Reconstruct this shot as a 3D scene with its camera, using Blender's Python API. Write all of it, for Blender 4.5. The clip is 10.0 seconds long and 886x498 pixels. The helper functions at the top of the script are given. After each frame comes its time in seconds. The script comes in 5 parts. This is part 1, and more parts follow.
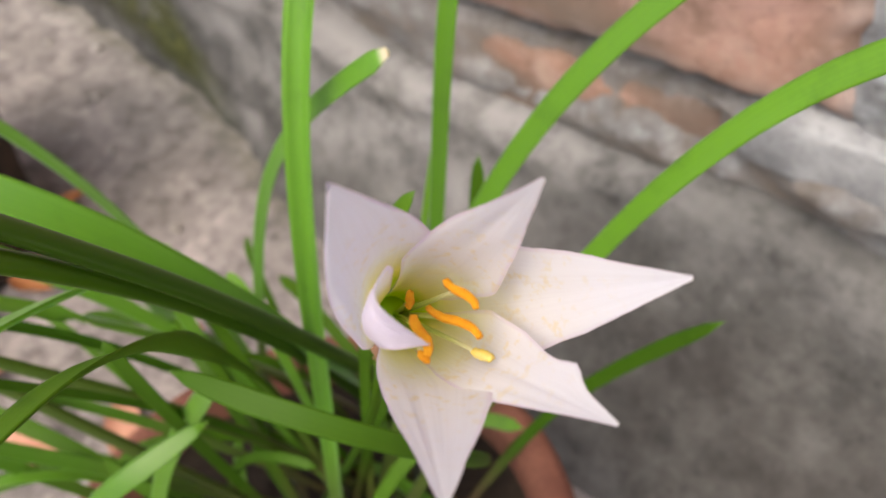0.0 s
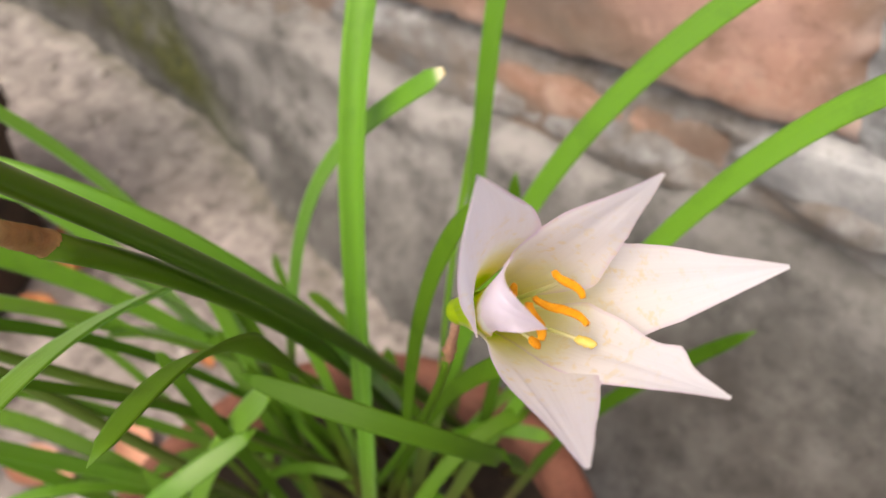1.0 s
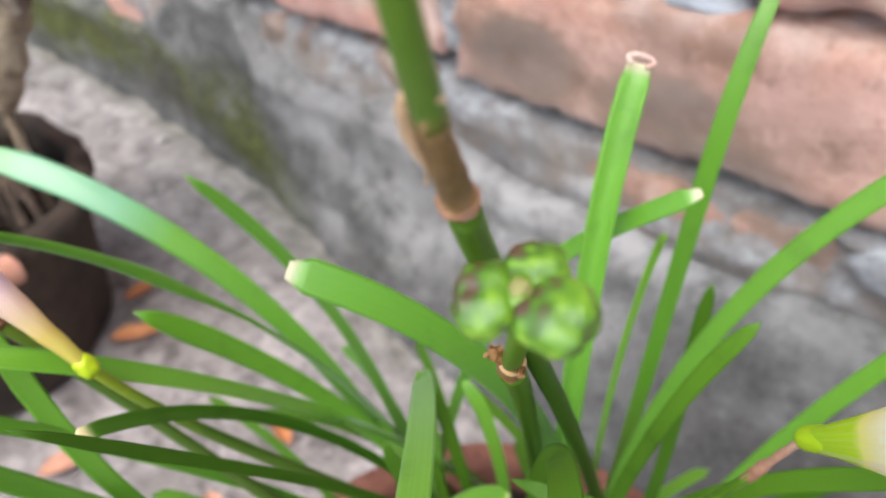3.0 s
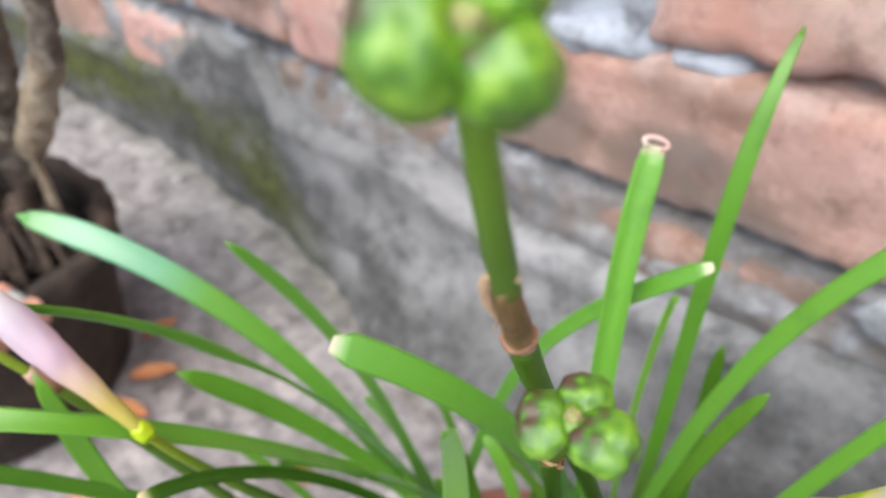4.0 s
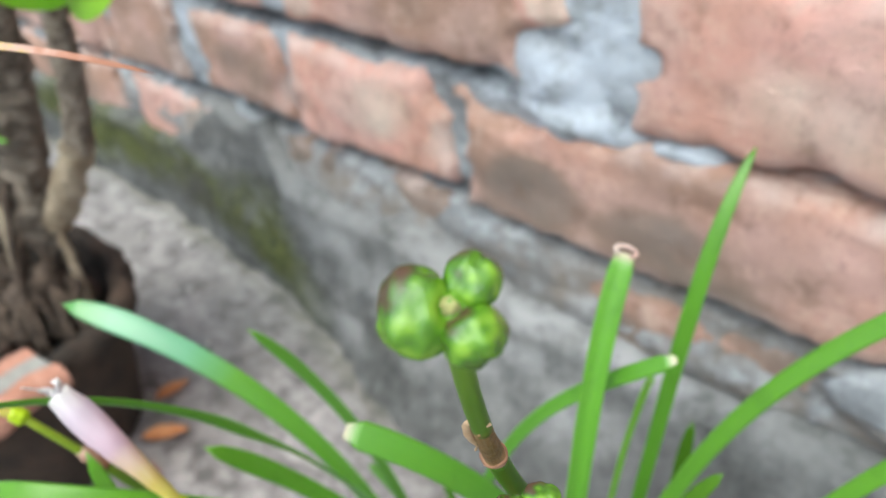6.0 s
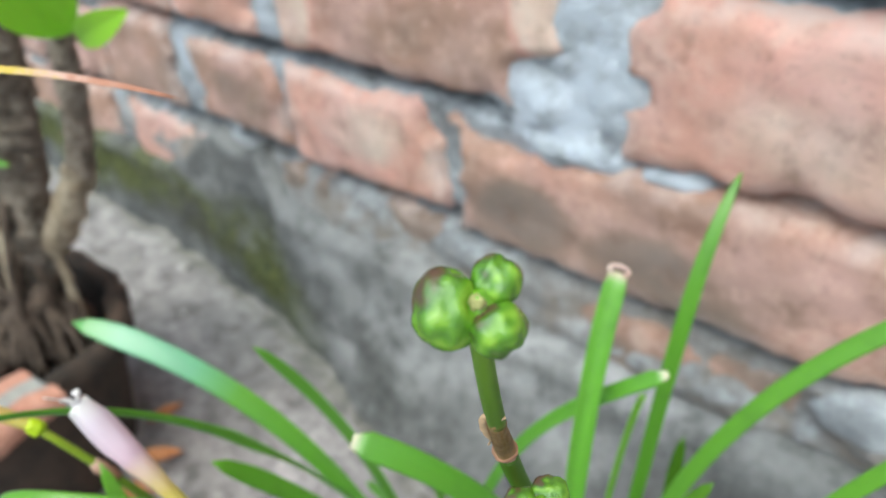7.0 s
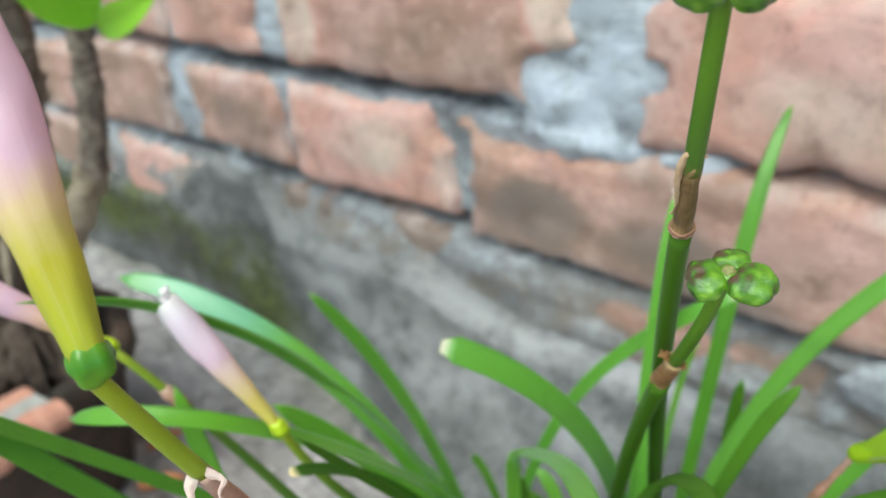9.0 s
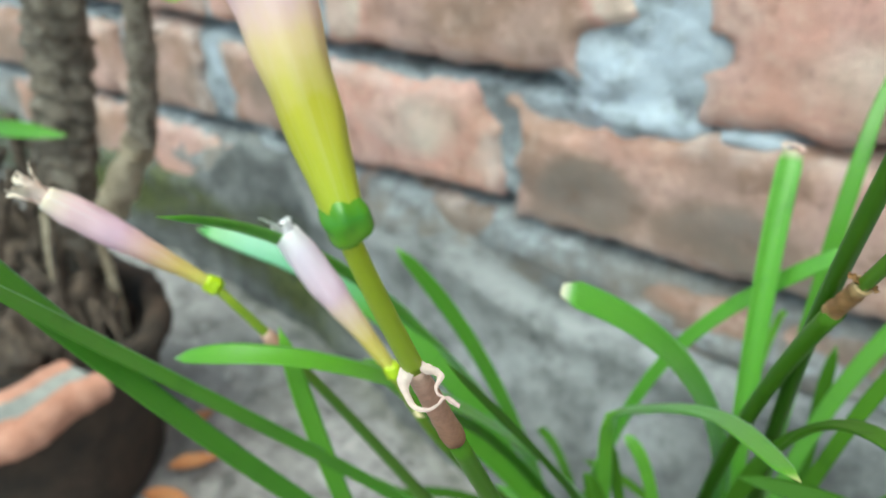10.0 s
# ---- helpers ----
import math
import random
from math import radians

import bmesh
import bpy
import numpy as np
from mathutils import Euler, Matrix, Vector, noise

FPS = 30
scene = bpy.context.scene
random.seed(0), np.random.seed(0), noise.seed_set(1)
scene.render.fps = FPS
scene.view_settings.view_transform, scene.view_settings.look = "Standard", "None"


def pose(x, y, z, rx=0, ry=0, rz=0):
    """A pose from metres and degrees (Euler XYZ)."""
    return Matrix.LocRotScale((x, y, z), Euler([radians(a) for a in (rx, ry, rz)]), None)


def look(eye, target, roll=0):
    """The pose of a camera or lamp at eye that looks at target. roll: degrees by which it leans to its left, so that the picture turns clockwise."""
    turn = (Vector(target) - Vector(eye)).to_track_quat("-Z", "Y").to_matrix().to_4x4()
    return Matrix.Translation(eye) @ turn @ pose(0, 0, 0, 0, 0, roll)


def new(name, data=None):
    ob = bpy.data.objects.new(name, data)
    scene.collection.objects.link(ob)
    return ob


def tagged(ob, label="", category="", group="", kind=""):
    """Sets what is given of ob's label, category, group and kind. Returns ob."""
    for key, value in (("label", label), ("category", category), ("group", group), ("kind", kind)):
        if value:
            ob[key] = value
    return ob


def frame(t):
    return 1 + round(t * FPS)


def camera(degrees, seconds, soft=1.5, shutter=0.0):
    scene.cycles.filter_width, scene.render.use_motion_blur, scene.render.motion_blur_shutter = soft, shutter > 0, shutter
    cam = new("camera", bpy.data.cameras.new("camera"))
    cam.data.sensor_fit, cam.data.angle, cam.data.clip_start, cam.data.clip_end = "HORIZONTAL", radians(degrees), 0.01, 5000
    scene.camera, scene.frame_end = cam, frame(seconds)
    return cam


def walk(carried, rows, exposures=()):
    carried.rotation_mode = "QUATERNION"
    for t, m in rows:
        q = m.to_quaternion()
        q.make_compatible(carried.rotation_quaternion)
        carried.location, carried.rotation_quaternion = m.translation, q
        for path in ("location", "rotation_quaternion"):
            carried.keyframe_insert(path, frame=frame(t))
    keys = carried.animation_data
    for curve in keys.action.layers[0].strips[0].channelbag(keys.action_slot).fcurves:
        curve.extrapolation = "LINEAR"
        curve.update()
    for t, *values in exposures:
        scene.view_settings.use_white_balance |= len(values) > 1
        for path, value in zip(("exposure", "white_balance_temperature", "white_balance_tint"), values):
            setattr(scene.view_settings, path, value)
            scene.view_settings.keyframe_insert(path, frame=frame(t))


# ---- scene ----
# ---- camera ----
cam = camera(55.9, 10.0)
cam.data.dof.use_dof = True
cam.data.dof.focus_distance = 0.101
cam.data.dof.aperture_fstop = 25.0
# seconds, x, y, z in metres, turn in degrees
ROWS = [
    (0.0, 0.2950, -0.2386, 0.3491, 42.09, 9.88, 41.50),
    (0.5, 0.2950, -0.2442, 0.3503, 42.85, 9.56, 40.92),
    (1.0, 0.2901, -0.2529, 0.3540, 43.93, 8.98, 40.79),
    (1.5, 0.2814, -0.2621, 0.3591, 45.28, 8.29, 40.75),
    (2.0, 0.2668, -0.2741, 0.3596, 46.77, 7.12, 40.85),
    (2.5, 0.2576, -0.2817, 0.3635, 47.92, 6.42, 41.26),
    (3.0, 0.2490, -0.2880, 0.3712, 48.92, 6.17, 41.88),
    (3.1, 0.2479, -0.2889, 0.3742, 49.05, 6.21, 41.93),
    (4.5, 0.2495, -0.2936, 0.3889, 51.93, 6.04, 42.42),
    (5.0, 0.2551, -0.2950, 0.3951, 52.70, 6.27, 42.42),
    (5.5, 0.2586, -0.2986, 0.4060, 53.53, 6.34, 42.51),
    (7.0, 0.2648, -0.3107, 0.4175, 56.10, 5.40, 41.84),
    (7.5, 0.2645, -0.3178, 0.4161, 57.31, 5.33, 41.09),
    (8.0, 0.2651, -0.3243, 0.4140, 58.74, 5.35, 40.28),
    (8.5, 0.2616, -0.3360, 0.4027, 59.99, 5.37, 39.50),
    (8.8, 0.2572, -0.3416, 0.3931, 60.42, 5.33, 38.87),
    (9.0, 0.2540, -0.3453, 0.3867, 60.65, 5.31, 39.07),
    (9.5, 0.2439, -0.3530, 0.3748, 60.83, 4.80, 39.22),
    (10.0, 0.2326, -0.3633, 0.3732, 60.93, 4.34, 39.53),
]
walk(cam, [(t, pose(x, y, z, rx, ry, rz)) for t, x, y, z, rx, ry, rz in ROWS],
     exposures=[(0.0, 0.36, 7250, 11), (1.0, 0.48, 7750, 12), (1.5, 0.54, 8000, 13), (2.0, 0.63, 6750, 7), (2.5, 0.68, 6350, 8), (4.5, 0.59, 6150, 7), (5.5, 0.54, 6100, 1), (7.5, 0.44, 5980, -4), (8.7, 0.40, 6020, -5), (10.0, 0.46, 5800, -16)])

# ---- light: a soft overcast sky ----
world = bpy.data.worlds.new("sky")
scene.world = world
world.use_nodes = True
wn = world.node_tree.nodes
sky = wn.new("ShaderNodeTexSky")
sky.sky_type = "NISHITA"
sky.sun_disc = False
sky.sun_elevation = radians(58)
sky.sun_rotation = radians(166)
sky.dust_density = 4.0
wn["Background"].inputs["Strength"].default_value = 0.165
world.node_tree.links.new(sky.outputs[0], wn["Background"].inputs["Color"])
sun_data = bpy.data.lights.new("sun", "SUN")
sun_data.energy = 1.75
sun_data.angle = radians(55)
sun_data.color = (1.0, 0.97, 0.93)
sun_ob = new("sun", sun_data)
sun_ob.matrix_world = look((0.12, -0.50, 1.0), (0, 0, 0))


# ---- materials ----
def material(name):
    m = bpy.data.materials.new(name)
    m.use_nodes = True
    return m, m.node_tree.nodes, m.node_tree.links, m.node_tree.nodes["Principled BSDF"]


def noise_node(nodes, links, scale, detail=6.0, rough=0.6, coord=None, stretch=None):
    n = nodes.new("ShaderNodeTexNoise")
    n.inputs["Scale"].default_value = scale
    n.inputs["Detail"].default_value = detail
    n.inputs["Roughness"].default_value = rough
    c = coord or nodes.new("ShaderNodeTexCoord").outputs["Object"]
    if stretch:
        mp = nodes.new("ShaderNodeMapping")
        mp.inputs["Scale"].default_value = stretch
        links.new(c, mp.inputs["Vector"])
        c = mp.outputs["Vector"]
    links.new(c, n.inputs["Vector"])
    return n


def ramp(nodes, links, source, stops):
    r = nodes.new("ShaderNodeValToRGB")
    e = r.color_ramp.elements
    while len(e) < len(stops):
        e.new(0.5)
    for el, (p, c) in zip(e, stops):
        el.position, el.color = p, (*c, 1)
    links.new(source, r.inputs["Fac"])
    return r


def mix(nodes, links, fac, a, b, how="MIX"):
    m = nodes.new("ShaderNodeMix")
    m.data_type, m.blend_type = "RGBA", how
    for value, socket in ((fac, m.inputs["Factor"]), (a, m.inputs["A"]), (b, m.inputs["B"])):
        if isinstance(value, (int, float)):
            socket.default_value = value
        elif isinstance(value, tuple):
            socket.default_value = (*value, 1)
        else:
            links.new(value, socket)
    return m.outputs["Result"]


def bump(nodes, links, bsdf, height, strength, distance):
    b = nodes.new("ShaderNodeBump")
    b.inputs["Strength"].default_value = strength
    b.inputs["Distance"].default_value = distance
    links.new(height, b.inputs["Height"])
    links.new(b.outputs["Normal"], bsdf.inputs["Normal"])
    return b


def attr(nodes, name):
    a = nodes.new("ShaderNodeAttribute")
    a.attribute_name = name
    return a.outputs["Fac"]


def brick_material():
    m, n, l, b = material("brick_clay")
    at = n.new("ShaderNodeNewGeometry").outputs["Position"]

    def field(scale, stops, rough=0.6):
        return ramp(n, l, noise_node(n, l, scale, 5, rough, at).outputs["Fac"], [(p, (v, v, v)) for p, v in stops]).outputs["Color"]

    c = ramp(n, l, attr(n, "tone"), [(0.0, (0.205, 0.165, 0.138)), (0.24, (0.355, 0.222, 0.168)), (0.48, (0.53, 0.302, 0.235)), (0.78, (0.69, 0.375, 0.312)), (1.0, (0.74, 0.62, 0.52))]).outputs["Color"]
    fired = ramp(n, l, attr(n, "tone"), [(0.09, (0.18, 0.18, 0.18)), (0.26, (1, 1, 1))]).outputs["Color"]
    c = mix(n, l, mix(n, l, 1.0, fired, field(11.0, ((0.46, 0.0), (0.62, 0.5)), 0.5), "MULTIPLY"), c, (0.50, 0.28, 0.205))
    c = mix(n, l, mix(n, l, 1.0, fired, field(14.7, ((0.47, 0.0), (0.62, 0.5)), 0.5), "MULTIPLY"), c, (0.64, 0.43, 0.40))
    c = mix(n, l, field(16.3, ((0.48, 0.0), (0.66, 0.45)), 0.55), c, (0.27, 0.185, 0.135))
    c = mix(n, l, mix(n, l, 1.0, fired, field(24.1, ((0.56, 0.0), (0.72, 0.6))), "MULTIPLY"), c, (0.70, 0.56, 0.48))
    c = mix(n, l, field(52.0, ((0.53, 0.0), (0.67, 0.5)), 0.7), c, (0.20, 0.12, 0.085))
    c = mix(n, l, mix(n, l, 1.0, fired, field(84.0, ((0.50, 0.0), (0.64, 0.5)), 0.75), "MULTIPLY"), c, (0.68, 0.46, 0.38))
    c = mix(n, l, field(330.0, ((0.55, 0.0), (0.66, 0.35)), 0.75), c, (0.20, 0.13, 0.10))
    # cement dust smeared over the rim of each brick
    er = ramp(n, l, attr(n, "edge"), [(0.0, (1, 1, 1)), (0.4, (0, 0, 0))])
    ef = mix(n, l, 1.0, er.outputs["Color"], field(36.0, ((0.42, 0.0), (0.60, 0.85))), "MULTIPLY")
    c = mix(n, l, ef, c, (0.62, 0.50, 0.46))
    l.new(c, b.inputs["Base Color"])
    b.inputs["Roughness"].default_value = 0.9
    fine = noise_node(n, l, 240, 9, 0.72, at)
    bump(n, l, b, fine.outputs["Fac"], 0.8, 0.003)
    return m


def cement_material(name, light, dark, moss, lime=None, mottle=0.85, mud_dark_rgb=(0.27, 0.225, 0.19)):
    m, n, l, b = material(name)
    big = noise_node(n, l, 9, 6, 0.65)
    c = ramp(n, l, big.outputs["Fac"], [(0.36, dark), (0.60, light)]).outputs["Color"]
    blot = noise_node(n, l, 38, 6, 0.7)
    c = mix(n, l, ramp(n, l, blot.outputs["Fac"], [(0.47, (0, 0, 0)), (0.64, (mottle, mottle, mottle))]).outputs["Color"], c, tuple(v * 0.42 for v in dark))
    pale = noise_node(n, l, 26, 5, 0.7)
    c = mix(n, l, ramp(n, l, pale.outputs["Fac"], [(0.54, (0, 0, 0)), (0.68, (0.8, 0.8, 0.8))]).outputs["Color"], c, tuple(min(0.8, v * 1.35) for v in light))
    speck = noise_node(n, l, 260, 4, 0.8)
    c = mix(n, l, ramp(n, l, speck.outputs["Fac"], [(0.6, (0, 0, 0)), (0.72, (0.6, 0.6, 0.6))]).outputs["Color"], c, (0.06, 0.055, 0.05))
    grit = noise_node(n, l, 105, 6, 0.75)
    c = mix(n, l, ramp(n, l, grit.outputs["Fac"], [(0.36, (0.55, 0.55, 0.55)), (0.47, (0, 0, 0))]).outputs["Color"], c, tuple(v * 0.5 for v in dark))
    c = mix(n, l, ramp(n, l, grit.outputs["Fac"], [(0.55, (0, 0, 0)), (0.66, (0.5, 0.5, 0.5))]).outputs["Color"], c, tuple(min(0.8, v * 1.45) for v in light))
    streak = noise_node(n, l, 44, 6, 0.66, None, (0.6, 1.0, 1.0)) if lime else None
    if lime:
        c = mix(n, l, ramp(n, l, streak.outputs["Fac"], [(0.38, (0.4, 0.4, 0.4)), (0.50, (0, 0, 0))]).outputs["Color"], c, tuple(v * 0.4 for v in dark))
        c = mix(n, l, ramp(n, l, streak.outputs["Fac"], [(0.54, (0, 0, 0)), (0.68, (0.5, 0.5, 0.5))]).outputs["Color"], c, tuple(v * 1.5 for v in light))
        ln = noise_node(n, l, 34, 6, 0.7)
        lf = mix(n, l, 1.0, attr(n, "lime"), ramp(n, l, ln.outputs["Fac"], [(0.34, (0, 0, 0)), (0.54, (1, 1, 1))]).outputs["Color"], "MULTIPLY")
        c = mix(n, l, lf, c, lime)
    if moss:
        mn = noise_node(n, l, 30, 7, 0.7)
        f = n.new("ShaderNodeMath")
        f.operation = "MULTIPLY"
        l.new(attr(n, "moss"), f.inputs[0])
        l.new(ramp(n, l, mn.outputs["Fac"], [(0.28, (0, 0, 0)), (0.48, (0.95, 0.95, 0.95))]).outputs["Color"], f.inputs[1])
        green = ramp(n, l, noise_node(n, l, 160, 5).outputs["Fac"], [(0.35, (0.040, 0.052, 0.010)), (0.65, (0.12, 0.135, 0.026))])
        c = mix(n, l, f.outputs[0], c, green.outputs["Color"])
    if moss:
        mud_dark = noise_node(n, l, 21, 6, 0.65)
        mf = mix(n, l, 1.0, attr(n, "mud_dark"), ramp(n, l, mud_dark.outputs["Fac"], [(0.35, (0.1, 0.1, 0.1)), (0.6, (0.85, 0.85, 0.85))]).outputs["Color"], "MULTIPLY")
        c = mix(n, l, mf, c, mud_dark_rgb)
    l.new(c, b.inputs["Base Color"])
    b.inputs["Roughness"].default_value = 0.93
    h = noise_node(n, l, 190, 9, 0.72)
    bump(n, l, b, h.outputs["Fac"], 0.9, 0.004)
    return m


def leaf_material(name, young, old, tip, glow=0.35, gloss=0.7, coat=0.0, sheen_paint=None):
    """Strap leaf: fine lengthwise veins, pale cut or withered end, light passing through the blade."""
    m, n, l, b = material(name)
    info = n.new("ShaderNodeObjectInfo")
    c = mix(n, l, info.outputs["Random"], young, old)
    comb = n.new("ShaderNodeCombineXYZ")
    for k, (at, s) in enumerate((("across", 26.0), ("along", 1.3))):
        mm = n.new("ShaderNodeMath")
        mm.operation = "MULTIPLY"
        mm.inputs[1].default_value = s
        l.new(attr(n, at), mm.inputs[0])
        l.new(mm.outputs[0], comb.inputs[k])
    l.new(info.outputs["Random"], comb.inputs[2])
    vein = noise_node(n, l, 1.0, 3, 0.5, coord=comb.outputs[0])
    c = mix(n, l, ramp(n, l, vein.outputs["Fac"], [(0.35, (0, 0, 0)), (0.7, (0.12, 0.12, 0.12))]).outputs["Color"], c, tuple(min(1, v * 1.5) for v in young))
    blotch = noise_node(n, l, 90, 4)
    c = mix(n, l, ramp(n, l, blotch.outputs["Fac"], [(0.55, (0, 0, 0)), (0.75, (0.35, 0.35, 0.35))]).outputs["Color"], c, tuple(v * 0.5 for v in old))
    base = ramp(n, l, attr(n, "along"), [(0.0, (1, 1, 1)), (0.008, (0.7, 0.7, 0.7)), (0.018, (0, 0, 0)), (1.0, (0, 0, 0))])
    c = mix(n, l, base.outputs["Color"], c, tip)
    # older green mixed in downwards, partly as painted shade inside the clump
    aged_shaded = ramp(n, l, attr(n, "along"), [(0.0, (0, 0, 0)), (0.25, (0, 0, 0)), (0.65, (0.55, 0.55, 0.55))])
    c = mix(n, l, aged_shaded.outputs["Color"], c, old)
    if sheen_paint:
        # pale sheen of the sky painted near the tip, gone towards the foot
        sheen_band = ramp(n, l, attr(n, "along"), [(0.0, (0.1, 0.1, 0.1)), (0.10, (0.75, 0.75, 0.75)), (0.24, (0.7, 0.7, 0.7)), (0.33, (0, 0, 0))])
        c = mix(n, l, sheen_band.outputs["Color"], c, sheen_paint)
    foot = ramp(n, l, attr(n, "along"), [(0.0, (0, 0, 0)), (0.70, (0, 0, 0)), (0.95, (0.85, 0.85, 0.85))])
    c = mix(n, l, foot.outputs["Color"], c, (0.11, 0.055, 0.04))
    l.new(c, b.inputs["Base Color"])
    b.inputs["Roughness"].default_value = 0.36 if gloss > 0.4 else 0.5
    b.inputs["Specular IOR Level"].default_value = gloss
    b.inputs["Sheen Weight"].default_value = 0.3 if gloss > 0.4 else 0.0
    b.inputs["Sheen Roughness"].default_value = 0.45
    b.inputs["Sheen Tint"].default_value = (0.75, 1.0, 0.85, 1)
    b.inputs["Coat Weight"].default_value = coat
    b.inputs["Coat Roughness"].default_value = 0.32
    b.inputs["Coat IOR"].default_value = 1.9
    bump(n, l, b, vein.outputs["Fac"], 0.16, 0.0003)
    tr = n.new("ShaderNodeBsdfTranslucent")
    l.new(mix(n, l, 1.0, c, (1.3, 1.35, 0.55), "MULTIPLY"), tr.inputs["Color"])
    ms = n.new("ShaderNodeMixShader")
    ms.inputs[0].default_value = glow
    l.new(b.outputs[0], ms.inputs[1])
    l.new(tr.outputs[0], ms.inputs[2])
    l.new(ms.outputs[0], n["Material Output"].inputs["Surface"])
    return m


def banded_material(name, stops, rough=0.5, glow=0.0, vein=0.0, grain=0.0, second=None, dust=0.0):
    """Pigment that changes along a stem, bud or petal."""
    m, n, l, b = material(name)
    wob = noise_node(n, l, 300, 3)
    mm = n.new("ShaderNodeMath")
    mm.operation = "MULTIPLY_ADD"
    mm.inputs[1].default_value = 0.10
    l.new(wob.outputs["Fac"], mm.inputs[0])
    ad = n.new("ShaderNodeMath")
    ad.operation = "SUBTRACT"
    ad.inputs[1].default_value = 0.05
    l.new(attr(n, "along"), ad.inputs[0])
    l.new(ad.outputs[0], mm.inputs[2])
    c = ramp(n, l, mm.outputs[0], stops).outputs["Color"]
    if second:
        sr = ramp(n, l, attr(n, "across"), second[1])
        c = mix(n, l, sr.outputs["Color"], c, second[0])
    if dust:
        dn = noise_node(n, l, 700, 4, 0.6)
        band = ramp(n, l, attr(n, "along"), [(0.0, (0, 0, 0)), (0.42, (0.3, 0.3, 0.3)), (0.55, (1, 1, 1)), (0.72, (0.35, 0.35, 0.35)), (0.9, (0, 0, 0))])
        df = mix(n, l, 1.0, band.outputs["Color"], ramp(n, l, dn.outputs["Fac"], [(0.54, (0, 0, 0)), (0.66, (dust, dust, dust))]).outputs["Color"], "MULTIPLY")
        c = mix(n, l, df, c, (0.84, 0.66, 0.16))
    if vein:
        comb = n.new("ShaderNodeCombineXYZ")
        for k, (at, s) in enumerate((("across", 34.0), ("along", 1.5))):
            m2 = n.new("ShaderNodeMath")
            m2.operation = "MULTIPLY"
            m2.inputs[1].default_value = s
            l.new(attr(n, at), m2.inputs[0])
            l.new(m2.outputs[0], comb.inputs[k])
        vn = noise_node(n, l, 1.0, 2, 0.5, coord=comb.outputs[0])
        c = mix(n, l, ramp(n, l, vn.outputs["Fac"], [(0.45, (0, 0, 0)), (0.75, (vein, vein, vein))]).outputs["Color"], c, (0.78, 0.76, 0.76))
        bump(n, l, b, vn.outputs["Fac"], min(0.3, vein * 1.2), 0.0004)
    if grain:
        gn = noise_node(n, l, 800, 5, 0.7)
        c = mix(n, l, ramp(n, l, gn.outputs["Fac"], [(0.4, (0, 0, 0)), (0.7, (grain, grain, grain))]).outputs["Color"], c, (0.05, 0.03, 0.015))
        bump(n, l, b, gn.outputs["Fac"], 0.5, 0.0006)
    l.new(c, b.inputs["Base Color"])
    b.inputs["Roughness"].default_value = rough
    if glow:
        tr = n.new("ShaderNodeBsdfTranslucent")
        l.new(c, tr.inputs["Color"])
        ms = n.new("ShaderNodeMixShader")
        ms.inputs[0].default_value = glow
        l.new(b.outputs[0], ms.inputs[1])
        l.new(tr.outputs[0], ms.inputs[2])
        l.new(ms.outputs[0], n["Material Output"].inputs["Surface"])
    return m


def plain_material(name, a, b_colour, scale, rough=0.8, relief=0.4, depth=0.001):
    m, n, l, b = material(name)
    big = noise_node(n, l, scale, 6, 0.65)
    c = ramp(n, l, big.outputs["Fac"], [(0.35, a), (0.65, b_colour)]).outputs["Color"]
    sm = noise_node(n, l, scale * 9, 5, 0.7)
    c = mix(n, l, ramp(n, l, sm.outputs["Fac"], [(0.5, (0, 0, 0)), (0.75, (0.6, 0.6, 0.6))]).outputs["Color"], c, tuple(v * 0.5 for v in a))
    l.new(c, b.inputs["Base Color"])
    b.inputs["Roughness"].default_value = rough
    bump(n, l, b, sm.outputs["Fac"], relief, depth)
    return m


BRICK = brick_material()
MORTAR = cement_material("mortar", (0.48, 0.52, 0.56), (0.215, 0.222, 0.232), True, (0.60, 0.655, 0.74), 0.8)
APRON = cement_material("apron_cement", (0.172, 0.172, 0.167), (0.082, 0.083, 0.080), True, (0.46, 0.455, 0.455), 0.42, (0.060, 0.055, 0.052))
FLOOR = cement_material("floor_cement", (0.49, 0.452, 0.443), (0.28, 0.258, 0.25), True, mud_dark_rgb=(0.175, 0.170, 0.160))
CLAY = plain_material("terracotta", (0.16, 0.06, 0.042), (0.28, 0.12, 0.082), 40, 0.85, 0.5, 0.0012)
# weathered clay, its near-black partly the pot's shaded side painted in
CLAY_OLD_SHADED = plain_material("weathered_shaded_terracotta", (0.032, 0.025, 0.019), (0.085, 0.056, 0.04), 34, 0.95, 0.7, 0.003)
CLAY_RIM = plain_material("chipped_terracotta", (0.46, 0.21, 0.14), (0.62, 0.34, 0.25), 55, 0.9, 0.6, 0.002)
LIME = plain_material("lime_crust", (0.24, 0.24, 0.22), (0.40, 0.39, 0.36), 60, 0.95, 0.7, 0.002)
SOIL = plain_material("soil", (0.028, 0.020, 0.014), (0.07, 0.05, 0.036), 70, 1.0, 1.0, 0.005)
BARK = plain_material("bark", (0.16, 0.122, 0.092), (0.52, 0.44, 0.35), 130, 0.95, 1.0, 0.004)
ROOT = plain_material("dark_root", (0.06, 0.043, 0.032), (0.26, 0.19, 0.14), 90, 0.95, 1.0, 0.004)
BARK_PALE = plain_material("pale_bark", (0.38, 0.29, 0.19), (0.66, 0.56, 0.41), 80, 0.95, 1.0, 0.004)
DRY = plain_material("dry_leaf", (0.36, 0.12, 0.04), (0.52, 0.24, 0.10), 60, 0.8, 0.5, 0.001)
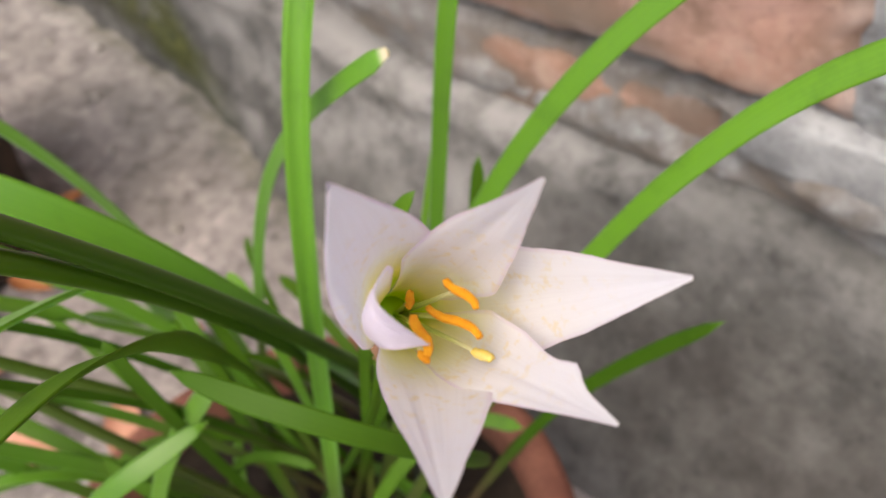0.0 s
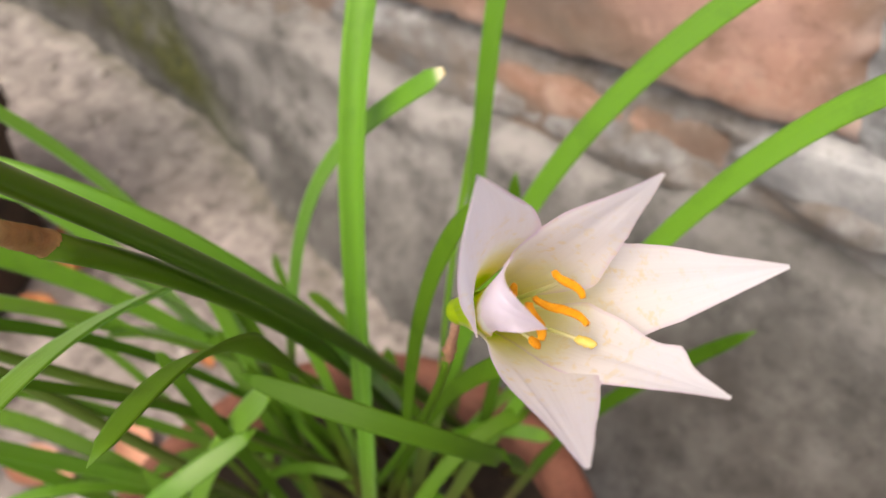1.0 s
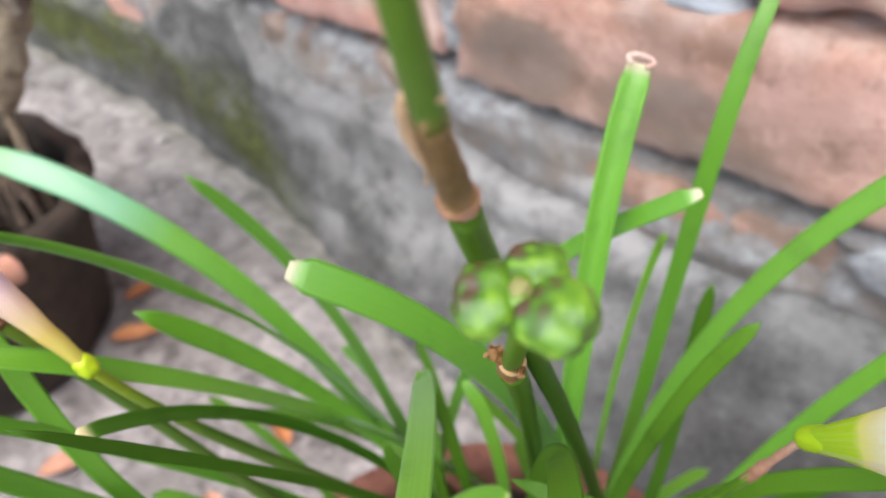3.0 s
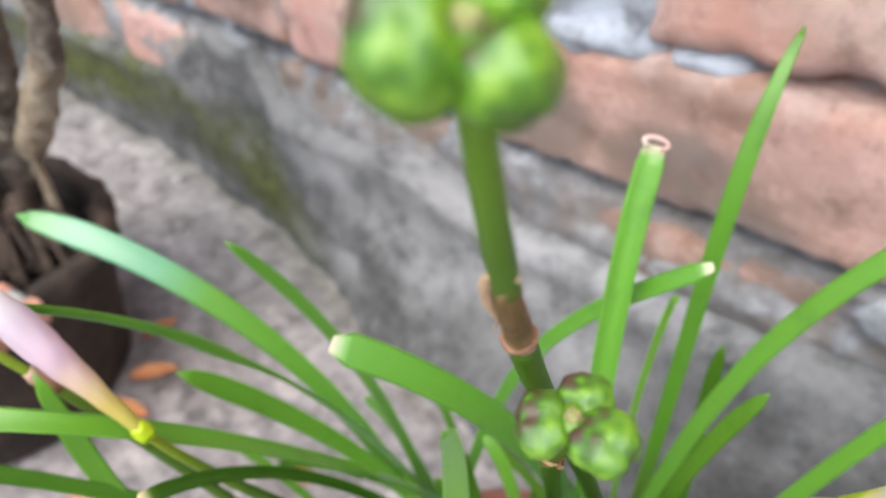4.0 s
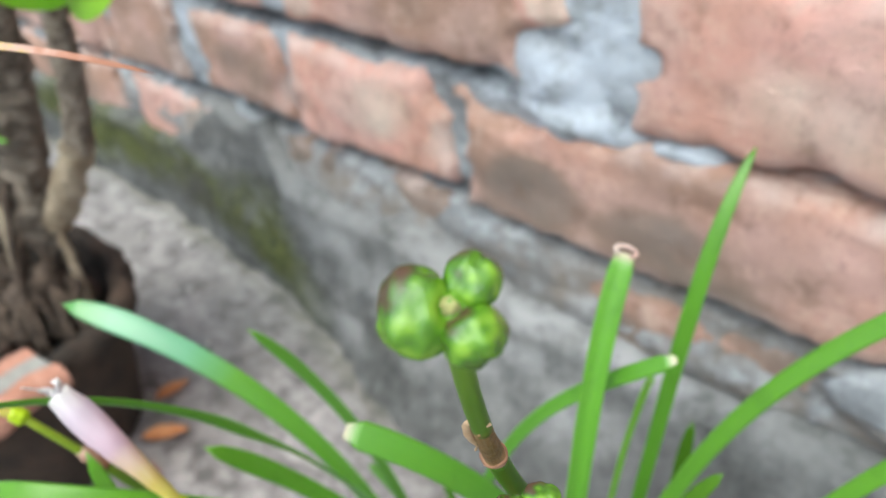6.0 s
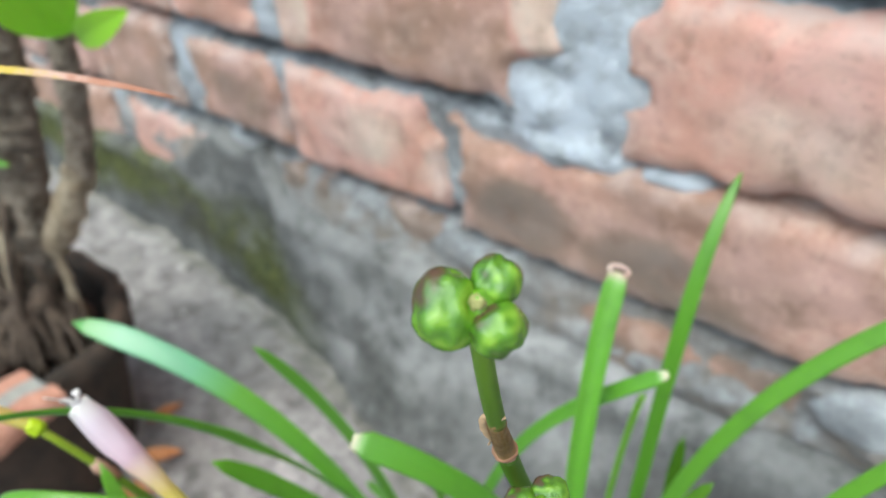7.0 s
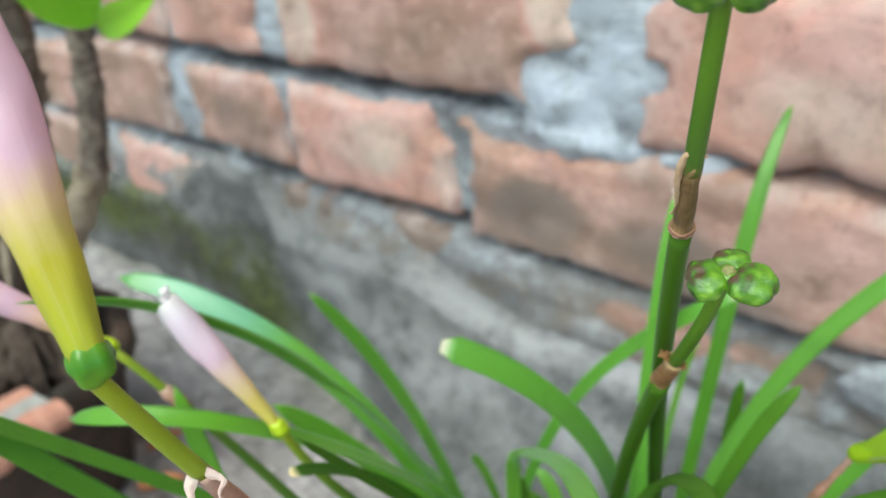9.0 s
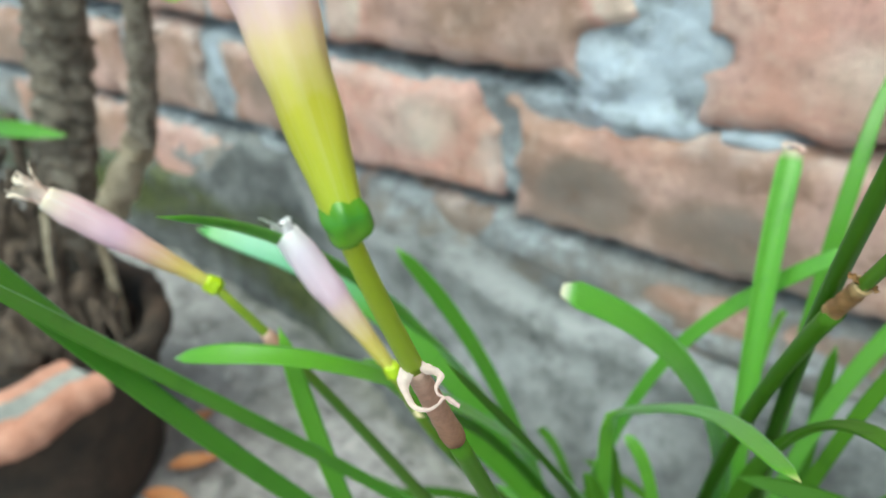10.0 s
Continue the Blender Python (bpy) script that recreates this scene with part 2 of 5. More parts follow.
DRY_PINK = plain_material("faded_leaf", (0.46, 0.22, 0.15), (0.58, 0.33, 0.23), 60, 0.8, 0.5, 0.001)
SLATE = plain_material("slate", (0.22, 0.23, 0.245), (0.44, 0.46, 0.48), 38, 0.85, 0.6, 0.002)
STONE = plain_material("pebble", (0.30, 0.28, 0.26), (0.48, 0.46, 0.44), 60, 0.9, 0.5, 0.001)
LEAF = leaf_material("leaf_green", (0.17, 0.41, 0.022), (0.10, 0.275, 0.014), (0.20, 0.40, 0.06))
# its last colour is the sky's sheen, painted near the tip
LEAF_SHEEN = leaf_material("leaf_sheen", (0.16, 0.40, 0.025), (0.12, 0.33, 0.018), (0.20, 0.40, 0.06), 0.35, 0.7, 0.4, (0.20, 0.50, 0.36))
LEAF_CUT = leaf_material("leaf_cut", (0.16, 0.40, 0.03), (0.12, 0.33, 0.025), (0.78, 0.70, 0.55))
# darker green for dull leaves; shade deep in the clump is painted in too
LEAF_DULL_SHADED = leaf_material("leaf_dull_shaded", (0.088, 0.205, 0.013), (0.048, 0.13, 0.008), (0.10, 0.22, 0.03), 0.22, 0.2)
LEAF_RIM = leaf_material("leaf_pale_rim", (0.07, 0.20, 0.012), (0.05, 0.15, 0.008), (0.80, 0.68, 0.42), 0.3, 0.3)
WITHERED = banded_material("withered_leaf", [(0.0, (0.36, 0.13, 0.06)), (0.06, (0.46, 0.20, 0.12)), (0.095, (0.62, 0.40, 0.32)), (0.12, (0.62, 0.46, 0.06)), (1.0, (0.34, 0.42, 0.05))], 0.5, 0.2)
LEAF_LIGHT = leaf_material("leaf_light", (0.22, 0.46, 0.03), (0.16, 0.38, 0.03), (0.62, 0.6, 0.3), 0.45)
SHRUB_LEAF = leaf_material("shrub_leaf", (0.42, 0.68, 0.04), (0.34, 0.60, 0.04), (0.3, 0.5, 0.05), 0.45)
# green darkens down the stalk, with the clump's shade partly painted in
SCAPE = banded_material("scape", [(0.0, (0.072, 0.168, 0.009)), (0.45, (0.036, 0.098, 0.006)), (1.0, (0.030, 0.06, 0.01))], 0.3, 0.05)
SCAPE.node_tree.nodes["Principled BSDF"].inputs["Specular IOR Level"].default_value = 0.25
SCAPE_YOUNG = banded_material("young_scape", [(0.0, (0.33, 0.42, 0.02)), (0.09, (0.18, 0.29, 0.02)), (0.22, (0.075, 0.16, 0.012)), (1.0, (0.06, 0.07, 0.02))], 0.4, 0.15)
PEDICEL = banded_material("pedicel", [(0.0, (0.15, 0.30, 0.006)), (0.6, (0.085, 0.19, 0.004)), (0.9, (0.08, 0.17, 0.012)), (1.0, (0.16, 0.17, 0.03))], 0.38, 0.08)
SHEATH = banded_material("withered_sheath", [(0.0, (0.46, 0.30, 0.12)), (0.22, (0.20, 0.112, 0.026)), (0.8, (0.165, 0.092, 0.022)), (1.0, (0.46, 0.28, 0.11))], 0.55, 0.08, 0.14, 0.55)
SHEATH_PINK = banded_material("pink_sheath", [(0.0, (0.66, 0.44, 0.34)), (0.3, (0.50, 0.28, 0.20)), (1.0, (0.36, 0.18, 0.10))], 0.5, 0.15, 0.0, 0.3)
SHEATH_TAN = banded_material("tan_sheath", [(0.0, (0.62, 0.42, 0.20)), (0.22, (0.34, 0.18, 0.07)), (0.8, (0.28, 0.14, 0.055)), (1.0, (0.56, 0.35, 0.15))], 0.45, 0.1, 0.0, 0.4)
PEEL = banded_material("papery_peel", [(0.0, (0.62, 0.42, 0.24)), (0.5, (0.70, 0.50, 0.31)), (1.0, (0.42, 0.24, 0.10))], 0.6, 0.15, 0.0, 0.25)
BRACT_EDGE = banded_material("bract_paper", [(0.0, (0.84, 0.71, 0.60)), (0.6, (0.80, 0.58, 0.52)), (1.0, (0.74, 0.50, 0.42))], 0.6, 0.25, 0.0, 0.2)
POD = banded_material("seed_pod", [(0.0, (0.24, 0.44, 0.03)), (0.24, (0.115, 0.28, 0.010)), (0.50, (0.055, 0.15, 0.006)), (0.72, (0.080, 0.080, 0.02)), (1.0, (0.090, 0.048, 0.026))], 0.20, 0.05, 0.0, 0.07)
POD.node_tree.nodes["Principled BSDF"].inputs["Specular IOR Level"].default_value = 0.8
SCAR = banded_material("pod_scar", [(0.0, (0.40, 0.34, 0.16)), (1.0, (0.26, 0.32, 0.07))], 0.7, 0.0, 0.0, 0.5)
WHITE_IN = [(0.0, (0.48, 0.70, 0.012)), (0.20, (0.60, 0.78, 0.03)), (0.29, (0.90, 0.87, 0.33)), (0.41, (0.91, 0.87, 0.60)), (0.54, (0.92, 0.93, 0.90)), (0.74, (0.90, 0.93, 0.965)), (0.9, (0.89, 0.93, 0.98)), (1.0, (0.82, 0.77, 0.90))]
PETAL = banded_material("petal", WHITE_IN, 0.5, 0.62, 0.20, 0.0, ((0.74, 0.60, 0.76), [(0.0, (0.45, 0.45, 0.45)), (0.06, (0, 0, 0)), (0.94, (0, 0, 0)), (1.0, (0.45, 0.45, 0.45))]), 0.4)
TUBE = banded_material("flower_tube", [(0.0, (0.36, 0.56, 0.012)), (0.5, (0.45, 0.66, 0.014)), (1.0, (0.58, 0.80, 0.02))], 0.5, 0.4)
BUD = banded_material("bud", [(0.0, (0.40, 0.46, 0.01)), (0.20, (0.52, 0.48, 0.03)), (0.32, (0.72, 0.55, 0.28)), (0.42, (0.78, 0.52, 0.62)), (1.0, (0.84, 0.64, 0.74))], 0.5, 0.25, 0.10)
WILT = banded_material("wilted_bud", [(0.0, (0.62, 0.60, 0.04)), (0.25, (0.70, 0.56, 0.12)), (0.42, (0.80, 0.60, 0.42)), (0.58, (0.80, 0.58, 0.68)), (0.86, (0.80, 0.68, 0.78)), (1.0, (0.86, 0.84, 0.82))], 0.55, 0.25, 0.3)
WILT_OLD = banded_material("withered_bud", [(0.0, (0.62, 0.60, 0.04)), (0.22, (0.64, 0.46, 0.10)), (0.42, (0.72, 0.44, 0.34)), (0.6, (0.74, 0.48, 0.60)), (0.86, (0.76, 0.52, 0.54)), (1.0, (0.82, 0.70, 0.54))], 0.6, 0.2, 0.4)
OVARY = banded_material("ovary", [(0.0, (0.15, 0.31, 0.01)), (0.45, (0.055, 0.19, 0.007)), (1.0, (0.14, 0.30, 0.01))], 0.25, 0.08)
STALK = banded_material("flower_stalk", [(0.0, (0.38, 0.45, 0.012)), (1.0, (0.30, 0.40, 0.015))], 0.4, 0.2)
OVARY_PALE = banded_material("pale_ovary", [(0.0, (0.42, 0.62, 0.01)), (1.0, (0.5, 0.62, 0.01))], 0.35, 0.2)
FILAMENT = banded_material("filament", [(0.0, (0.35, 0.52, 0.04)), (0.5, (0.62, 0.68, 0.2)), (1.0, (0.85, 0.78, 0.55))], 0.5, 0.2)
ANTHER = plain_material("anther_pollen", (0.80, 0.30, 0.004), (0.88, 0.40, 0.01), 900, 0.8, 0.6, 0.0005)
POLLEN = plain_material("pollen_dust", (0.82, 0.62, 0.12), (0.85, 0.70, 0.25), 900, 0.9, 0.6, 0.0005)


# ---- mesh helpers ----
def mesh(name, verts, faces, mat, smooth=True, **attrs):
    me = bpy.data.meshes.new(name)
    me.from_pydata([tuple(v) for v in verts], [], faces)
    me.materials.append(mat)
    if smooth:
        me.polygons.foreach_set("use_smooth", [True] * len(me.polygons))
    for key, values in attrs.items():
        a = me.attributes.new(key, "FLOAT", "POINT")
        a.data.foreach_set("value", [float(v) for v in values])
    me.update()
    return me


def part(name, me, parent=None, label=""):
    ob = new(name, me)
    if parent:
        ob.parent = parent
        ob.matrix_parent_inverse = Matrix.Translation(-parent.location)
    return tagged(ob, label)


def thing(name, at, label, category, group="", kind=""):
    ob = new(name)
    ob.location = at
    ob.empty_display_size = 0.01
    return tagged(ob, label, category, group, kind)


def fract(x, y, z, octaves=5):
    return noise.fractal(Vector((x, y, z)), 1.0, 2.1, octaves)


def bez(c, s):
    a, b, p, q = c
    r = 1 - s
    return a * r ** 3 + b * (3 * s * r * r) + p * (3 * s * s * r) + q * s ** 3


def spline(knots, s):
    """A smooth line through a few knots."""
    k = [Vector(q) for q in knots]
    k = [k[0] * 2 - k[1]] + k + [k[-1] * 2 - k[-2]]
    m = len(k) - 3
    i = min(int(s * m), m - 1)
    f = s * m - i
    a, b, c, d = k[i:i + 4]
    return 0.5 * (2 * b + (c - a) * f + (2 * a - 5 * b + 4 * c - d) * f * f + (3 * b - a - 3 * c + d) * f ** 3)


def curve_points(c, n, s0=0.0, s1=1.0):
    if len(c) > 4:
        return [spline(c, s0 + (s1 - s0) * i / (n - 1)) for i in range(n)]
    c = [Vector(p) for p in c]
    return [bez(c, s0 + (s1 - s0) * i / (n - 1)) for i in range(n)]


def tangents(pts):
    n = len(pts)
    return [(pts[min(i + 1, n - 1)] - pts[max(i - 1, 0)]).normalized() for i in range(n)]


def grid_faces(rows, cols, closed=False):
    out = []
    for i in range(rows - 1):
        for j in range(cols if closed else cols - 1):
            k = (j + 1) % cols
            out.append((i * cols + j, i * cols + k, (i + 1) * cols + k, (i + 1) * cols + j))
    return out


def tube(name, pts, radius, mat, parent, label="", sides=12, wobble=0.0, seed=0.0, squash=1.0):
    """A round stem along points; radius is a function of 0..1."""
    tan = tangents(pts)
    side = tan[0].orthogonal().normalized()
    verts, along, across = [], [], []
    n = len(pts)
    for i, p in enumerate(pts):
        side = (side - tan[i] * side.dot(tan[i])).normalized()
        up = tan[i].cross(side)
        s = i / (n - 1)
        for j in range(sides):
            a = 2 * math.pi * j / sides
            r = radius(s)
            if wobble:
                r *= 1 + wobble * noise.noise(Vector((math.cos(a) * 1.7 + seed, math.sin(a) * 1.7, s * 9 + seed)))
            verts.append(p + side * (math.cos(a) * r) + up * (math.sin(a) * r * squash))
            along.append(s)
            across.append(abs(2 * j / sides - 1))
    faces = grid_faces(n, sides, True)
    faces.append(tuple(range(sides))[::-1])
    faces.append(tuple(range((n - 1) * sides, n * sides)))
    return part(name, mesh(name, verts, faces, mat, True, along=along, across=across), parent, label)


VIEW = Vector((0.26, -0.32, 0.46))


def strap(name, c, width, mat, parent, label="", roll=0.0, channel=0.22, tip=0.10, blunt=0.0, n=34, facing=None):
    """A strap leaf, tip first: channelled above, thick in the middle, rounded or cut at the tip."""
    pts = curve_points(c, n)
    tan = tangents(pts)
    aim = facing or VIEW
    verts, along, across = [], [], []
    seed = pts[0].x * 91 + pts[0].z * 37
    us = (-1, -0.72, -0.36, 0, 0.36, 0.72, 1)
    ring = len(us) * 2 - 2
    for i, p in enumerate(pts):
        s = i / (n - 1)
        nor = (aim - p)
        nor = (nor - tan[i] * nor.dot(tan[i])).normalized()
        nor = Matrix.Rotation(radians(roll), 3, tan[i]) @ nor
        side = tan[i].cross(nor)
        w = width * 0.5 * (1 - 0.40 * s ** 1.6)
        if s < tip:
            w *= blunt + (1 - blunt) * math.sqrt(max(0.0, 1 - (1 - s / tip) ** 2)) + 0.02
        w *= 1 + 0.05 * noise.noise(Vector((s * 6, seed, 0)))
        th = min(0.00055, w * 0.4)
        for u in us:
            lift = channel * w * (u * u - 0.4) * (0.4 + 0.6 * min(1, s / 0.2))
            verts.append(p + side * (u * w) + nor * (lift + th * (1 - u * u) * 0.4))
            along.append(s)
            across.append(u * 0.5 + 0.5)
        for u in us[-2:0:-1]:
            lift = channel * w * (u * u - 0.4) * (0.4 + 0.6 * min(1, s / 0.2))
            verts.append(p + side * (u * w) + nor * (lift - th * (1.5 - u * u)))
            along.append(s)
            across.append(u * 0.5 + 0.5)
    faces = grid_faces(n, ring, True)
    faces.append(tuple(range(ring))[::-1])
    faces.append(tuple(range((n - 1) * ring, n * ring)))
    return part(name, mesh(name, verts, faces, mat, True, along=along, across=across), parent, label)


def blob(verts, faces, attrs, centre, axes, radii, crease=0.0, rings=14, sides=20, seed=0.0, rough=0.0, along=None, boxy=1.0):
    """Adds one lumpy ellipsoid; axes are three unit vectors."""
    start = len(verts)
    for i in range(rings + 1):
        th = math.pi * i / rings
        for j in range(sides):
            a = 2 * math.pi * j / sides
            d = Vector((math.sin(th) * math.cos(a), math.sin(th) * math.sin(a), math.cos(th)))
            k = 1 + rough * noise.noise(d * 1.8 + Vector((seed, 0, 0))) + rough * 0.10 * noise.noise(d * 4.0 + Vector((0, seed, 0))) - crease * math.exp(-(d.y / 0.16) ** 2)
            d = Vector([math.copysign(abs(q) ** boxy, q) for q in d])
            verts.append(centre + axes[0] * (d.x * radii[0] * k) + axes[1] * (d.y * radii[1] * k) + axes[2] * (d.z * radii[2] * k))
            attrs.append(along(d) if along else 0.5)
    for f in grid_faces(rings + 1, sides, True):
        faces.append(tuple(v + start for v in f))


# ---- ground ----
def sheet(xs, ys, height):
    verts = [Vector((x, y, height(x, y))) for x in xs for y in ys]
    return verts, [(a, d, c, b) for a, b, c, d in grid_faces(len(xs), len(ys))]


def spaced(edge_a, fine_a, fine_b, edge_b, step, far=6):
    a = [edge_a + (fine_a - edge_a) * (1 - (1 - i / far) ** 3) for i in range(far)]
    b = [edge_b + (fine_b - edge_b) * (1 - (1 - i / far) ** 3) for i in range(far)][::-1]
    m = int((fine_b - fine_a) / step)
    return a + [fine_a + (fine_b - fine_a) * i / m for i in range(m + 1)] + b


def foot_line(x):
    """Where the cement skirt at the wall's base meets the floor."""
    knots = ((-9, 0.0), (-0.60, -0.002), (-0.44, -0.004), (-0.276, -0.018), (-0.158, -0.040), (-0.074, -0.065), (0.02, -0.088), (0.14, -0.108), (0.25, -0.138), (9, -0.16))
    for (x0, y0), (x1, y1) in zip(knots, knots[1:]):
        if x <= x1:
            return y0 + (y1 - y0) * (x - x0) / (x1 - x0)
    return -0.16


def floor_height(x, y):
    if abs(x) > 1.2 or y < -1.2 or y > 0.1:
        return 0.0
    return 0.004 * fract(x * 7, y * 7, 3.1) + 0.0007 * fract(x * 60, y * 60, 8.0, 3)


gx = spaced(-60, -0.8, 0.6, 60, 0.008, 8)
gy = spaced(-60, -0.7, 0.03, 60, 0.008, 8)
gv, gf = sheet(gx, gy, floor_height)
moss_g = [max(0.0, 1 - abs(v.y - foot_line(v.x) + 0.002) / (0.016 + 0.008 * fract(v.x * 18, v.y * 18, 6.0, 3))) * (0.45 if v.x < -0.1 else max(0.0, 0.25 - v.x / 0.5)) * min(1.0, max(0.0, (v.x + 1.0) / 0.3)) for v in gv]
# darker grey area of floor between the old pot and the wall
floor_dark = [0.7 * math.exp(-((v.x + 0.25) / 0.20) ** 2 - ((v.y + 0.075) / 0.085) ** 2) for v in gv]
ground = tagged(new("ground", mesh("ground", gv, gf, FLOOR, True, moss=moss_g, mud_dark=floor_dark)), "worn pinkish grey cement floor with stains", "ground", kind="structure")

# ---- wall ----
BRICKS = (
    # x0, x1, z0, z1 and paleness of the bricks that can be seen, course by course
    (-0.70, -0.47, 0.062, 0.138, 0.25), (-0.440, -0.318, 0.062, 0.136, 0.75), (-0.222, -0.048, 0.064, 0.139, -0.15), (0.040, 0.181, 0.052, 0.128, 0.03), (0.320, 0.54, 0.060, 0.126, 0.3),
    (-0.82, -0.58, 0.150, 0.212, 0.2), (-0.565, -0.452, 0.150, 0.214, 0.3), (-0.436, -0.334, 0.152, 0.225, 0.22), (-0.303, -0.196, 0.155, 0.219, 0.3), (-0.188, -0.047, 0.149, 0.218, 0.85), (-0.036, 0.223, 0.142, 0.215, 0.26), (0.266, 0.49, 0.140, 0.212, 0.6),
    (-0.76, -0.53, 0.232, 0.297, 0.5), (-0.518, -0.412, 0.236, 0.297, 0.4), (-0.400, -0.313, 0.236, 0.297, 0.5), (-0.304, -0.205, 0.234, 0.302, 0.62), (-0.183, 0.047, 0.233, 0.306, 0.46), (0.075, 0.312, 0.2225, 0.303, 0.93), (0.326, 0.56, 0.228, 0.299, 0.8),
)


# paler or darker areas of single bricks, and places where they are broken away and filled with mortar
SPOTS = ((-0.162, 0.272, 0.022, 0.040, 0.75), (0.030, 0.284, 0.016, 0.022, 0.85), (-0.02, 0.268, 0.05, 0.03, -0.12), (0.10, 0.292, 0.03, 0.010, -0.10), (0.20, 0.25, 0.07, 0.02, 0.12), (-0.245, 0.185, 0.028, 0.02, -0.12),
         (-0.20, 0.185, 0.010, 0.03, 0.25), (-0.12, 0.19, 0.05, 0.02, 0.15), (-0.053, 0.170, 0.008, 0.025, 0.3), (0.02, 0.175, 0.03, 0.02, -0.25), (0.11, 0.165, 0.05, 0.02, -0.2), (0.04, 0.203, 0.035, 0.010, 0.22),
         (0.165, 0.185, 0.05, 0.03, 0.30), (0.19, 0.155, 0.03, 0.012, 0.22), (-0.335, 0.115, 0.018, 0.016, 0.5), (0.10, 0.115, 0.04, 0.010, 0.2))
BITES = ((0.033, 0.245, 0.024, 0.020), (0.080, 0.257, 0.009, 0.007), (-0.30, 0.12, 0.03, 0.03), (-0.003, 0.214, 0.026, 0.011), (-0.048, 0.212, 0.014, 0.015), (-0.035, 0.196, 0.008, 0.012), (0.076, 0.298, 0.016, 0.008))


def smear(x, z):
    """How far the mortar swells over the joint plane, in metres."""
    d = 0.0
    for cx, cz, rx, rz, h in ((0.058, 0.270, 0.026, 0.045, 0.0075), (0.033, 0.236, 0.040, 0.020, 0.0085), (0.040, 0.218, 0.044, 0.012, 0.0095), (0.105, 0.217, 0.03, 0.008, 0.006), (0.240, 0.17, 0.022, 0.05, 0.007), (-0.192, 0.262, 0.014, 0.05, 0.004),
                              (-0.31, 0.20, 0.02, 0.05, 0.004), (-0.27, 0.125, 0.03, 0.03, 0.006), (-0.02, 0.12, 0.06, 0.02, 0.007), (-0.12, 0.105, 0.1, 0.02, 0.008),
                              (-0.33, 0.105, 0.1, 0.018, 0.008), (0.14, 0.098, 0.12, 0.012, 0.008), (0.19, 0.132, 0.03, 0.008, 0.006), (0.245, 0.112, 0.055, 0.016, 0.014)):
        d = max(d, h * math.exp(-((x - cx) / rx) ** 2 - ((z - cz) / rz) ** 2))
    return d


wx = spaced(-3.2, -0.75, 0.42, 2.6, 0.004, 5)
wz = spaced(-0.1, 0.0, 0.36, 2.2, 0.002, 4)


def mortar_y(x, z):
    if not (-0.9 < x < 0.6 and z < 0.5):
        return 0.006
    groove = 0.0
    for zj, step, deep in ((0.2185, 0.0095, 0.060), (0.1365, 0.008, 0.040), (0.3065, 0.003, 0.05)):
        lie = zj + (step if x < (0.05 if zj > 0.2 else -0.04) else 0.0) + 0.002 * noise.noise(Vector((x * 24, zj, 0)))
        groove = max(groove, deep * math.exp(-((z - lie) / 0.0046) ** 2) * (0.7 + 0.8 * noise.noise(Vector((x * 14, zj * 9, 2)))))
    return 0.0075 + groove * max(0.0, 1 - smear(x, z) / 0.0045) - smear(x, z) * 1.3 - (0.0040 + 0.25 * smear(x, z)) * fract(x * 26, z * 26, 1.7) - 0.0014 * fract(x * 120, z * 120, 4.0, 3)


wv = [Vector((x, mortar_y(x, z), z)) for x in wx for z in wz]
wf = grid_faces(len(wx), len(wz))
moss_w = [max(0.0, 1 - abs(v.z - 0.03) / 0.05) * (1.0 if v.x < -0.1 else 0.0) for v in wv]
front = len(wv)
back = [Vector((x, 0.23, z)) for x, z in ((-3.2, -0.1), (2.6, -0.1), (2.6, 2.2), (-3.2, 2.2))]
nz = len(wz)
c00, c10, c11, c01 = 0, (len(wx) - 1) * nz, len(wx) * nz - 1, nz - 1
wf += [(front + 1, front, front + 3, front + 2), tuple([c01 + i * nz for i in range(len(wx))]) + (front + 2, front + 3), tuple([c10 + i for i in range(nz)]) + (front + 2, front + 1), tuple([i for i in range(nz)][::-1]) + (front, front + 3)]
wall = tagged(new("wall_back", mesh("wall_back", wv + back, wf, MORTAR, True, moss=moss_w + [0] * 4, lime=[min(1.0, smear(v.x, v.z) / 0.007) if v.z > 0.16 else 0.0 for v in wv] + [0] * 4, mud_dark=[max(0.0, min(1.0, (0.150 - v.z) / 0.03)) for v in wv] + [0] * 4)), "old brick wall with rough grey mortar joints", "wall", kind="structure")


